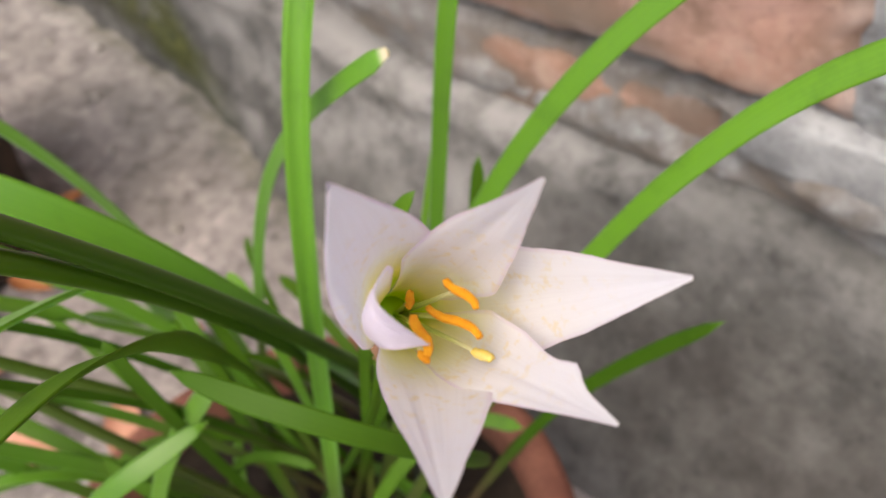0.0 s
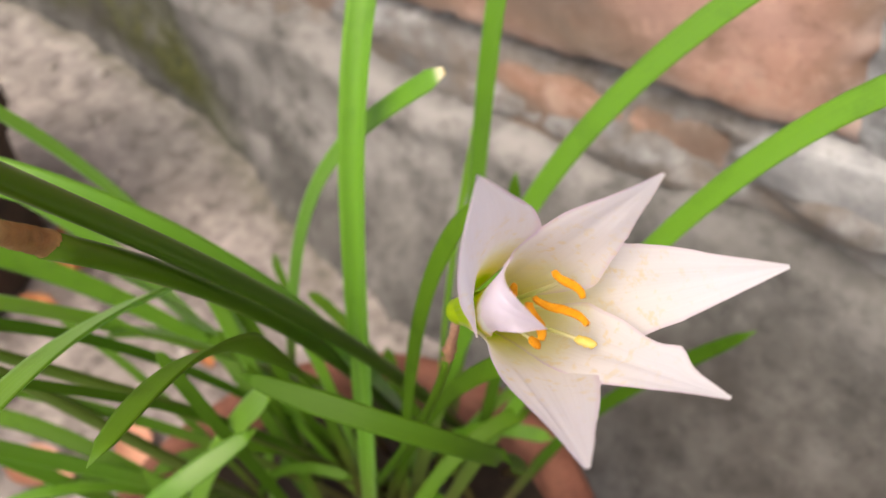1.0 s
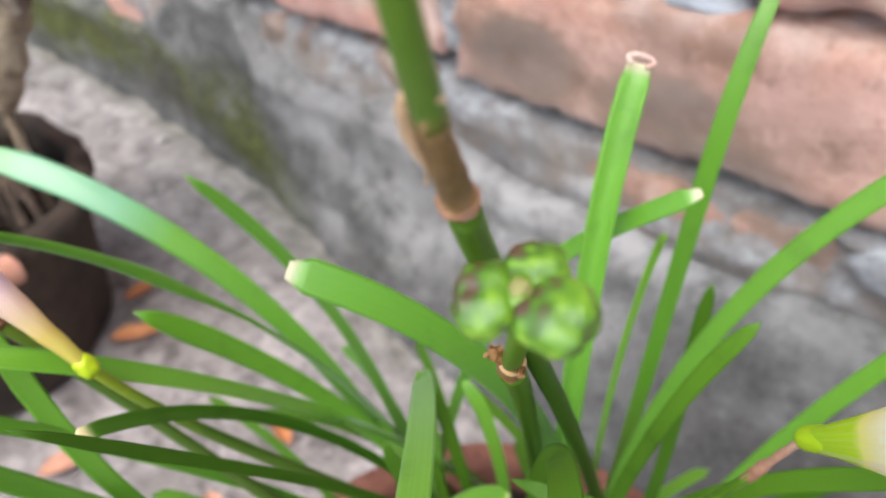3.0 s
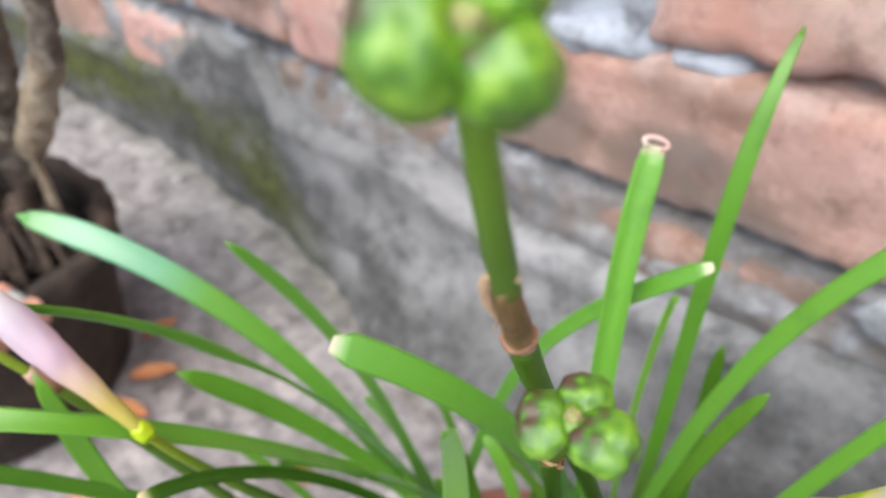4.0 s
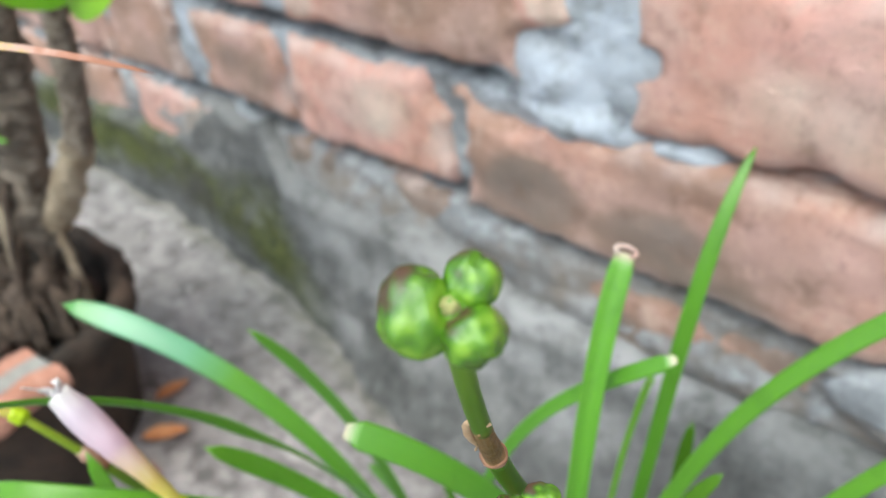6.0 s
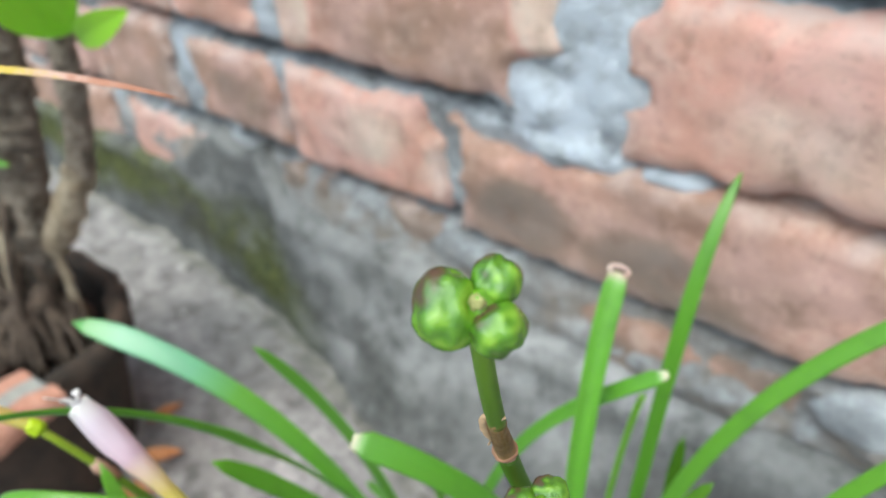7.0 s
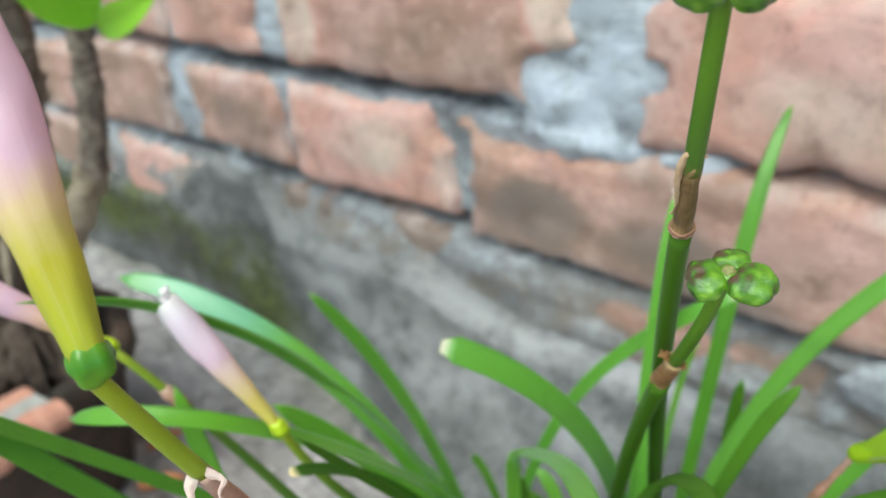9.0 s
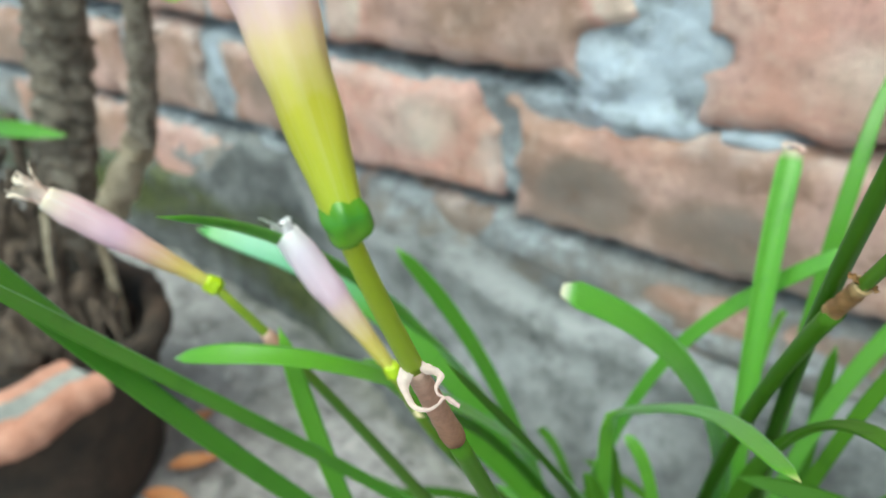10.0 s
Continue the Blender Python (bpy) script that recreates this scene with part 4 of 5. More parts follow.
# ---- the rain lily ----
lily = thing("rain_lily", (0.165, -0.205, 0.098), "clump of white rain lilies with strap leaves in a terracotta pot", "flower")
LEAVES = (
    # tip, two handles, foot; width in mm, roll, material
    ("cut", ((0.168, -0.150, 0.282), (0.171, -0.181, 0.241), (0.182, -0.196, 0.175), (0.174, -0.214, 0.101)), 6.4, 0, LEAF_CUT),
    ("tall", ((0.179, -0.102, 0.294), (0.179, -0.138, 0.272), (0.174, -0.135, 0.198), (0.171, -0.178, 0.101)), 5.6, 10, LEAF),
    ("arch", ((0.188, -0.157, 0.261), (0.149, -0.172, 0.233), (0.128, -0.168, 0.207), (0.118, -0.197, 0.102)), 4.6, 0, LEAF_CUT),
    ("right", ((0.228, -0.111, 0.264), (0.182, -0.134, 0.220), (0.174, -0.161, 0.169), (0.179, -0.208, 0.102)), 6.0, 0, LEAF),
    ("right", ((0.266, -0.128, 0.268), (0.229, -0.135, 0.240), (0.204, -0.164, 0.177), (0.179, -0.204, 0.100)), 5.4, 0, LEAF),
    ("e", ((0.212, -0.177, 0.254), (0.199, -0.190, 0.235), (0.187, -0.188, 0.179), (0.174, -0.201, 0.101)), 4.0, 0, LEAF_DULL_SHADED),
    ("d", ((0.149, -0.233, 0.276), (0.182, -0.210, 0.260), (0.184, -0.191, 0.203), (0.150, -0.165, 0.100)), 6.8, 0, LEAF_CUT),
    ("g", ((0.030, -0.246, 0.264), (0.082, -0.222, 0.257), (0.113, -0.190, 0.190), (0.137, -0.203, 0.102)), 8.0, 0, LEAF_SHEEN),
    ("h", ((0.081, -0.215, 0.258), (0.099, -0.185, 0.204), (0.113, -0.187, 0.149), (0.148, -0.206, 0.099)), 5.4, 0, LEAF),
    ("f", ((0.093, -0.244, 0.241), (0.103, -0.208, 0.194), (0.127, -0.189, 0.147), (0.161, -0.195, 0.100)), 6.4, 0, LEAF),
    ("p", ((0.1167, -0.3030, 0.3160), (0.0955, -0.2343, 0.2809), (0.1239, -0.1879, 0.1728), (0.1300, -0.1890, 0.1010)), 3.8, 0, LEAF),
    ("l", ((0.089, -0.293, 0.270), (0.132, -0.285, 0.289), (0.134, -0.216, 0.232), (0.146, -0.172, 0.107)), 5.0, 0, LEAF),
    ("twist", ((0.142, -0.274, 0.267), (0.126, -0.233, 0.233), (0.135, -0.204, 0.173), (0.158, -0.188, 0.102)), 3.0, 0, LEAF_RIM),
    ("dark", ((0.159, -0.283, 0.292), (0.159, -0.245, 0.234), (0.153, -0.205, 0.178), (0.159, -0.197, 0.101)), 2.3, 0, LEAF_DULL_SHADED),
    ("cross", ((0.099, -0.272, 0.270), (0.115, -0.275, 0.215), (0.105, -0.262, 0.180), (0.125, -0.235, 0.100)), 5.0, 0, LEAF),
    ("o", ((0.2221, -0.2516, 0.2798), (0.1942, -0.2122, 0.2657), (0.1726, -0.1990, 0.1973), (0.1620, -0.2010, 0.1000)), 4.9, 0, LEAF_DULL_SHADED),
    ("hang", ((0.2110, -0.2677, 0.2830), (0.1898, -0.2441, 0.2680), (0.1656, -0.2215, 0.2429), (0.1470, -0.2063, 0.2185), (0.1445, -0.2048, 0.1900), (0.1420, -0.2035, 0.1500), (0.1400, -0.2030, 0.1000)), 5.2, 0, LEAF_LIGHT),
    ("n", ((0.187, -0.222, 0.234), (0.239, -0.210, 0.236), (0.233, -0.183, 0.192), (0.183, -0.160, 0.100)), 4.6, 0, LEAF_DULL_SHADED),
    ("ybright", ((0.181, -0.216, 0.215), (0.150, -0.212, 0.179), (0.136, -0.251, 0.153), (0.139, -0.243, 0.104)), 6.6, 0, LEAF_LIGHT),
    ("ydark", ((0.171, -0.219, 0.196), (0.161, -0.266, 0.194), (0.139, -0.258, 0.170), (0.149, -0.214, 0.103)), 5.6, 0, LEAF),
    ("k", ((0.248, -0.131, 0.193), (0.203, -0.133, 0.130), (0.197, -0.145, 0.118), (0.190, -0.177, 0.098)), 4.4, 0, LEAF_DULL_SHADED),
    ("q", ((0.247, -0.191, 0.251), (0.212, -0.193, 0.230), (0.189, -0.192, 0.175), (0.164, -0.200, 0.101)), 4.2, 0, LEAF_DULL_SHADED),
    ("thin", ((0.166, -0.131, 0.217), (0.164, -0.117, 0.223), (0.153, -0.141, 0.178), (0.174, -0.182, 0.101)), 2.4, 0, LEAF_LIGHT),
    ("short", ((0.184, -0.135, 0.216), (0.180, -0.142, 0.172), (0.190, -0.157, 0.132), (0.177, -0.197, 0.099)), 4.4, 0, LEAF_DULL_SHADED),
    ("low", ((0.143, -0.200, 0.206), (0.147, -0.200, 0.190), (0.151, -0.199, 0.160), (0.150, -0.196, 0.100)), 3.6, 0, LEAF_DULL_SHADED),
    ("low", ((0.139, -0.206, 0.196), (0.146, -0.205, 0.178), (0.148, -0.204, 0.150), (0.144, -0.203, 0.100)), 3.4, 25, LEAF_DULL_SHADED),
    ("low", ((0.151, -0.224, 0.216), (0.159, -0.225, 0.205), (0.163, -0.222, 0.170), (0.158, -0.215, 0.100)), 3.6, -20, LEAF_DULL_SHADED),
    ("low", ((0.143, -0.190, 0.200), (0.154, -0.190, 0.196), (0.160, -0.192, 0.160), (0.158, -0.196, 0.100)), 4.0, 10, LEAF),
    ("near", ((0.099, -0.323, 0.309), (0.103, -0.287, 0.233), (0.123, -0.244, 0.165), (0.159, -0.204, 0.100)), 5.4, 0, LEAF),
    ("near", ((0.103, -0.311, 0.289), (0.100, -0.268, 0.229), (0.123, -0.223, 0.172), (0.160, -0.197, 0.101)), 3.8, 0, LEAF),
)
for kind, c, mm, roll, mat in LEAVES:
    if kind in ("near", "right"):
        # these run on past the part of the curve that the table names
        a, b, p, q = [Vector(v) for v in c]
        e = -0.16
        c = (bez((a, b, p, q), e), b.lerp(p, e).lerp(p.lerp(q, e), e), p.lerp(q, e), q)
    if kind == "cut":
        leaf_cut = strap("leaf", c, mm / 1000, mat, lily, "leaf with a hollow cut cream tip", channel=0.75, tip=0.012, blunt=0.75)
        tipc, tipd = Vector(c[0]), (Vector(c[0]) - Vector(c[1])).normalized()
        ax1 = (VIEW - tipc) - tipd * (VIEW - tipc).dot(tipd)
        ax1.normalize()
        ax2 = tipd.cross(ax1)
        loop = [tipc + tipd * (0.0006 + 0.0012 * math.cos(q)) + ax1 * (0.0004 - 0.0013 * math.cos(q)) + ax2 * (0.0028 * math.sin(q)) for q in [i * math.pi * 2 / 28 - 2.6 for i in range(24)]]
        tube("cut_edge", loop, lambda q: 0.00052 - 0.0001 * math.cos(q * 9), BRACT_EDGE, leaf_cut, "cream curled cut edge", 8, 0.25)
    elif kind == "twist":
        strap("leaf", c, mm / 1000, mat, lily, "leaf with a hollow cut cream tip", roll, channel=0.6, tip=0.012, blunt=0.7)
    elif kind in ("arch", "d"):
        strap("leaf", c, mm / 1000, mat, lily, "leaf with a blunt whitish tip", roll, tip=0.03, blunt=0.45)
    else:
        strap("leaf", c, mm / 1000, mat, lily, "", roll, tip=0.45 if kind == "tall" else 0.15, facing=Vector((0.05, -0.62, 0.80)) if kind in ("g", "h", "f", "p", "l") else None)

# short and half-hidden leaves low in the clump
rng = random.Random(11)
for k in range(30):
    a = rng.uniform(2.3, 4.6) if k % 4 else rng.uniform(-0.6, 2.0)
    foot = Vector((0.160 + rng.uniform(-0.035, 0.03), -0.207 + rng.uniform(-0.025, 0.03), 0.098))
    reach = rng.uniform(0.03, 0.085 if k < 26 else 0.13)
    rise = rng.uniform(0.02, 0.075)
    d = Vector((math.cos(a), math.sin(a) * 0.7, 0))
    tip_p = foot + d * reach + Vector((0, 0, rise))
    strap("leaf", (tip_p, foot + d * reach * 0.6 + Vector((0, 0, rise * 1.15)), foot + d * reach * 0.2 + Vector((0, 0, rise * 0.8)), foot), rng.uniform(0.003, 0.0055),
          LEAF if k % 3 == 0 else LEAF_DULL_SHADED, lily, "", rng.uniform(-40, 40), n=22)

# withered leaf end hanging over from the side
strap("leaf", ((0.127, -0.239, 0.3585), (0.070, -0.285, 0.385), (-0.060, -0.370, 0.380), (-0.060, -0.420, 0.004)), 0.0014, WITHERED, lily, "thin withered leaf with a reddish dry end", tip=0.12, n=60)


def closest(c, p, n=200):
    """How far along a curve its point nearest to p lies, from 0 to 1."""
    c = [Vector(q) for q in c]
    return min(range(n + 1), key=lambda i: (bez(c, i / n) - Vector(p)).length) / n


def lobed_pod(at, axis, right, r, lobes, label, parent, flat=1.0):
    """Three swollen lobes round a pale scar."""
    axis = Vector(axis).normalized()
    right = Vector(right)
    right = (right - axis * right.dot(axis)).normalized()
    up = axis.cross(right)
    cv, cf, ca = [], [], []
    blob(cv, cf, ca, Vector(at), (right, up, axis), (r * 0.42, r * 0.42, r * 0.45 * flat), 0, 14, 18, 1.0, 0.2, lambda d: 0.2)
    pod = part("seed_pod", mesh("seed_pod", cv, cf, POD, True, along=ca), parent, label)
    for k, (ang, size, push) in enumerate(lobes):
        verts, faces, al = [], [], []
        a = radians(ang)
        out = right * math.cos(a) + up * math.sin(a)
        tangent = axis.cross(out)
        blob(verts, faces, al, Vector(at) + out * (r * 0.62 * size) + axis * push, (axis, tangent, out), (r * 0.62 * size * flat, r * (0.70 if k == 0 else 0.62) * size, r * (0.57 if k == 0 else 0.60) * size), 0.09, 34, 44, k * 3.1 + at[2] * 50, 0.13,
             lambda d: min(1.0, max(0.0, 0.20 + (1.15 if k == 0 else 0.9) * max(0.0, (axis * d.x + tangent * d.y + out * d.z).dot(Vector((-0.60, -0.30, 0.74)))) ** 2 * max(0.0, 0.55 + 0.9 * noise.noise(d * 2.3 + Vector((k * 5.0 + at[2] * 70, 0, 0)))) + 0.35 * max(0.0, d.z) ** 4 + 0.34 * noise.noise(d * 2.4 + Vector((0, k * 3.0, at[2] * 40))))), 0.93)
        part("lobe", mesh("lobe", verts, faces, POD, True, along=al), pod)
    sv, sf, sa = [], [], []
    blob(sv, sf, sa, Vector(at) + axis * (r * 0.42 * flat), (right, up, axis), (r * 0.17, r * 0.17, r * 0.09), 0, 10, 16, 2.0, 0.7)
    part("scar", mesh("scar", sv, sf, SCAR, True, along=sa), pod, "pale dry scar")
    return pod


def flap(name, at, axis, out, length, width, mat, parent, curl=1.0, label="", seed=0.0, shade=(0.0, 0.4)):
    """A papery shred that curls away from a stem."""
    axis, out = Vector(axis).normalized(), Vector(out)
    out = (out - axis * out.dot(axis)).normalized()
    side = axis.cross(out)
    verts, al = [], []
    n, m = 16, 5
    for i in range(n):
        s = i / (n - 1)
        ang = curl * s * 2.6
        p = Vector(at) + axis * (length * math.sin(ang) / max(0.3, curl * 2.6) * 1.6) + out * (length * (1 - math.cos(ang)) / max(0.3, curl * 2.6) * 1.6)
        w = width / 2 * (1 - 0.75 * s) * (1 + 0.4 * noise.noise(Vector((s * 5, seed, 0))))
        for j in range(m):
            u = j / (m - 1) * 2 - 1
            verts.append(p + side * (u * w + 0.0006 * noise.noise(Vector((s * 6, seed, 1)))) + out * (0.0005 * noise.noise(Vector((s * 8, u * 2, seed))) - 0.3 * w * u * u))
            al.append(shade[0] + (shade[1] - shade[0]) * s)
    base = len(verts)
    verts += [q - out * 0.00012 for q in verts]
    faces = grid_faces(n, m)
    faces += [tuple(q + base for q in fc[::-1]) for fc in faces]
    return part(name, mesh(name, verts, faces, mat, True, along=al * 2), parent, label)


# tall scape with the upper seed pod
S1 = ((0.2212, -0.2642, 0.3660), (0.210, -0.250, 0.309), (0.191, -0.216, 0.285), (0.170, -0.158, 0.107))
s_node = closest(S1, (0.213, -0.253, 0.332))
s_top = closest(S1, (0.215, -0.258, 0.3445))
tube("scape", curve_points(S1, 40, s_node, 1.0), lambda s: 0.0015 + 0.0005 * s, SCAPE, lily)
tube("sheath", curve_points(S1, 24, s_top, s_node), lambda s: 0.00112 + 0.00026 * s + 0.00025 * math.exp(-((1 - s) / 0.05) ** 2), SHEATH, lily, "brown papery withered sheath", 18, 0.18, 3.0)
tube("pedicel", curve_points(S1, 26, 0.0, s_top + 0.01), lambda s: 0.00112 + 0.00012 * s, PEDICEL, lily)
a_top = bez([Vector(q) for q in S1], s_top)
a_tan = (a_top - bez([Vector(q) for q in S1], s_node)).normalized()
a_node = bez([Vector(q) for q in S1], s_node)
tube("sheath_ring", [a_node + a_tan * (0.0009 * i / 7 - 0.0002) for i in range(8)], lambda s: 0.00162 + 0.00012 * math.sin(s * 9), SHEATH_PINK, lily, "pale dry ring at the foot of the sheath", 20, 0.18, 4.0)
lobed_pod((0.2226, -0.2648, 0.3692), (0.25, -0.55, 0.55), (0.768, 0.633, -0.094), 0.0046, ((188, 1.25, 0.0004), (62, 0.90, -0.0004), (-58, 0.98, 0.0)), "plump three-lobed green seed pod", lily)

# lower scape with the second seed pod
S2 = ((0.205, -0.239, 0.294), (0.183, -0.211, 0.247), (0.162, -0.184, 0.175), (0.152, -0.168, 0.103))
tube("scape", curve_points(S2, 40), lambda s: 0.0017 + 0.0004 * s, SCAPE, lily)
B1 = ((0.2195, -0.2535, 0.3265), (0.217, -0.250, 0.318), (0.212, -0.247, 0.308), (0.2045, -0.2385, 0.2935))
tube("pedicel", curve_points(B1, 26, 0.0, 0.86), lambda s: 0.00098 + 0.0002 * s, PEDICEL, lily)
tube("sheath", curve_points(B1, 20, 0.77, 1.0), lambda s: 0.00128 + 0.00045 * s + 0.0003 * math.exp(-(s / 0.12) ** 2), SHEATH_TAN, lily, "brown papery withered sheath", 18, 0.2, 7.0)
b_at = bez([Vector(q) for q in B1], 0.79)
b_tan = (Vector(B1[0]) - Vector(B1[3])).normalized()
for k, (ox, oy, oz, ln) in enumerate(((-0.6, -0.5, 0.2, 0.0024), (0.7, -0.3, 0.0, 0.0017), (-0.2, 0.6, 0.1, 0.0015), (-0.9, 0.1, -0.2, 0.0022))):
    flap("shred", b_at + Vector((ox, oy, oz)) * 0.001, b_tan, (ox, oy, oz), ln, 0.0021, SHEATH_TAN, lily, 0.55, "papery brown shred", 4.0 + k)
lobed_pod((0.2207, -0.2546, 0.3280), (0.06, -0.24, 0.94), (0.772, 0.63, -0.084), 0.0046, ((178, 1.0, 0.0), (70, 0.92, -0.0004), (-42, 1.1, 0.0003)), "flattened three-lobed green seed pod", lily, 0.62)


def bud(base, tip, r, mat, ovary, label, lean=(0, 0, 0), fringe=0, seed=0.0, shape=None):
    """A closed flower: swollen ovary, tapering tube and rolled petals."""
    base, tip = Vector(base), Vector(tip)
    ax = (tip - base).normalized()
    n = 40
    pts = [base.lerp(tip, i / (n - 1)) for i in range(n)]
    shape = shape or (lambda s: r * (0.30 + 0.70 * math.sin(math.pi * min(1.0, (s * 0.92 + 0.02)) ** 0.85) ** 1.0 * 1.0) * (1 - 0.25 * s * s))
    ob = tube("bud", pts, shape, mat, lily, label, 26, 0.12, seed)
    verts, faces, al = [], [], []
    e1 = ax.orthogonal().normalized()
    blob(verts, faces, al, base + ax * r * 0.02, (e1, ax.cross(e1), ax), (r * 0.57, r * 0.57, r * 0.66), 0, 20, 24, seed, 0.20, lambda d: 0.5 + 0.5 * d.z)
    part("ovary", mesh("ovary", verts, faces, ovary, True, along=al), ob, "green swollen ovary")
    for k in range(fringe):
        a = 2 * math.pi * k / fringe + seed
        o = e1 * math.cos(a) + ax.cross(e1) * math.sin(a)
        flap("petal_tip", tip - ax * r * 0.55 + o * r * 0.34, ax + Vector(lean) * (k % 3) * 0.5, o, r * (1.5 if k == 1 or seed > 5 else 0.75), r * 1.05, mat, ob, 0.12 + 0.2 * (k % 2), "shrivelled pale petal tip", seed + k, (0.9, 1.0))
    return ob


def wilted(s):
    return 0.0013 + 0.0021 * min(1.0, max(0.0, (s - 0.03) / 0.62)) ** 1.15 - 0.0009 * max(0.0, (s - 0.86) / 0.14)


S3 = ((0.181, -0.319, 0.339), (0.1745, -0.303, 0.298), (0.171, -0.251, 0.185), (0.170, -0.204, 0.100))
s_b = closest(S3, (0.1788, -0.3098, 0.3160))
s_c = closest(S3, (0.1755, -0.299, 0.301))
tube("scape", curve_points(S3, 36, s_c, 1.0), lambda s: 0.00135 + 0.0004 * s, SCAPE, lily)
tube("pedicel", curve_points(S3, 24, 0.0, s_b), lambda s: 0.00108 + 0.00018 * s, STALK, lily, "yellow-green flower stalk")
tube("sheath", curve_points(S3, 16, s_b, s_c), lambda s: 0.00125 + 0.0003 * s, SHEATH_PINK, lily, "pinkish brown dry sheath", 16, 0.12, 5.0)
c_at = bez([Vector(q) for q in S3], s_b)


def ribbon(name, knots, width, mat, label, seed):
    """A narrow papery strip, twisted and curled, with some thickness."""
    n, m = 44, 5
    pts = [spline(knots, k / (n - 1)) for k in range(n)]
    tan = tangents(pts)
    verts, al = [], []
    for k, p in enumerate(pts):
        s = k / (n - 1)
        side = tan[k].cross(N_VIEW).normalized()
        side = Matrix.Rotation(0.45 * math.sin(s * 7 + seed), 3, tan[k]) @ side
        lift = tan[k].cross(side)
        w = width(s) * (1 + 0.35 * noise.noise(Vector((s * 9, seed, 0))))
        for q in range(m):
            u = q / (m - 1) * 2 - 1
            verts.append(p + side * (u * w) + lift * (0.35 * w * (u * u - 0.4) + 0.00015 * noise.noise(Vector((s * 14, u * 2, seed)))))
            al.append(0.15 + 0.5 * s + 0.2 * noise.noise(Vector((s * 7, u, seed))))
    base = len(verts)
    verts += [q - tan[k // m].cross(verts[min(k + 1, base - 1)] - verts[max(k - 1, 0)]).normalized() * 0.00012 for k, q in enumerate(verts[:base])]
    faces = grid_faces(n, m)
    faces += [tuple(q + base for q in fc[::-1]) for fc in faces]
    return part(name, mesh(name, verts, faces, mat, True, along=al * 2), lily, label)


N_RIGHT, N_UP, N_VIEW = Vector((0.772, 0.630, -0.084)), Vector((-0.252, 0.424, 0.870)), Vector((0.584, -0.651, 0.486))

# papery strip that has come loose along the tall scape's sheath


def by_sheath(down, x, z):
    """A place beside that sheath: millimetres down from its top, across and out."""
    return a_top + (N_RIGHT * x + N_VIEW * z - a_tan * down) / 1000


def widths(*w):
    return lambda t: spline([Vector((v, 0, 0)) for v in w], t).x / 1000


ribbon("peel", [by_sheath(-1.6, -0.9, 0.8), by_sheath(-0.4, -1.4, 0.9), by_sheath(3.0, -1.65, 0.8), by_sheath(6.5, -1.45, 0.9), by_sheath(8.5, -1.5, 0.8), by_sheath(10.5, -1.9, 0.7)],
       widths(0.30, 0.42, 0.55, 0.42, 0.12, 0.10), PEEL, "tan papery strip peeling off the sheath", 1.0)
ribbon("peel", [by_sheath(-1.0, -0.4, 1.2), by_sheath(-0.6, 0.5, 1.2), by_sheath(-0.9, 1.3, 0.8)], widths(0.30, 0.28, 0.15), PEEL, "torn papery top of the sheath", 3.0)


def by_node(x, y, z):
    """A place beside the bud's node: millimetres across, up and out."""
    return c_at + (N_RIGHT * x + N_UP * y + N_VIEW * z) / 1000


ribbon("bract", [by_node(-0.7, 0.0, 0.9), by_node(-1.0, -1.0, 1.2), by_node(-0.9, -2.3, 1.4), by_node(0.1, -4.0, 1.9), by_node(1.4, -4.4, 2.2), by_node(2.6, -4.0, 2.2), by_node(3.5, -3.1, 1.9), by_node(4.3, -3.6, 1.7), by_node(5.2, -4.1, 1.6)],
       widths(1.0, 0.78, 0.50, 0.30, 0.22, 0.15, 0.17, 0.32, 0.20), BRACT_EDGE, "torn cream papery bract curling round the stalk", 2.0)
ribbon("bract", [by_node(0.4, 0.9, 0.8), by_node(1.2, 0.1, 1.1), by_node(2.5, -0.4, 1.2), by_node(3.0, -0.9, 1.3), by_node(2.6, -2.0, 1.4), by_node(2.8, -2.7, 1.6), by_node(3.6, -3.1, 1.9)],
       widths(0.30, 0.60, 0.50, 0.34, 0.20, 0.13, 0.15), BRACT_EDGE, "crumpled pinkish papery bract beside the stalk", 5.0)
bb = Vector((0.1803, -0.3180, 0.3392))
bud(bb, bb + Vector((-0.417, 0.135, 0.899)) * 0.052, 0.0042, BUD, OVARY, "closed pink flower bud with a yellow-green tube", seed=1.0,
    shape=lambda s: 0.0019 + 0.0022 * min(1.0, s / 0.45) - 0.0030 * max(0.0, s - 0.6))
tube("scape", curve_points(((0.127, -0.265, 0.265), (0.125, -0.249, 0.215), (0.147, -0.209, 0.173), (0.168, -0.191, 0.103)), 36), lambda s: 0.0010 + 0.0007 * min(1, s * 2), SCAPE_YOUNG, lily)
bud((0.127, -0.265, 0.265), (0.1109, -0.2741, 0.2983), 0.0037, WILT, OVARY_PALE, "wilted pale pink closed flower with a white tip", lean=(0.30, 0.15, 0.55), fringe=6, seed=3.0, shape=wilted)
tube("scape", curve_points(((0.088, -0.279, 0.281), (0.109, -0.251, 0.224), (0.132, -0.235, 0.160), (0.162, -0.209, 0.100)), 36), lambda s: 0.0010 + 0.0007 * min(1, s * 2), SCAPE_YOUNG, lily)
bud((0.088, -0.279, 0.281), (0.070, -0.3005, 0.307), 0.0038, WILT_OLD, OVARY_PALE, "withered pink closed flower with a cream fringe", fringe=6, seed=6.0, shape=wilted)

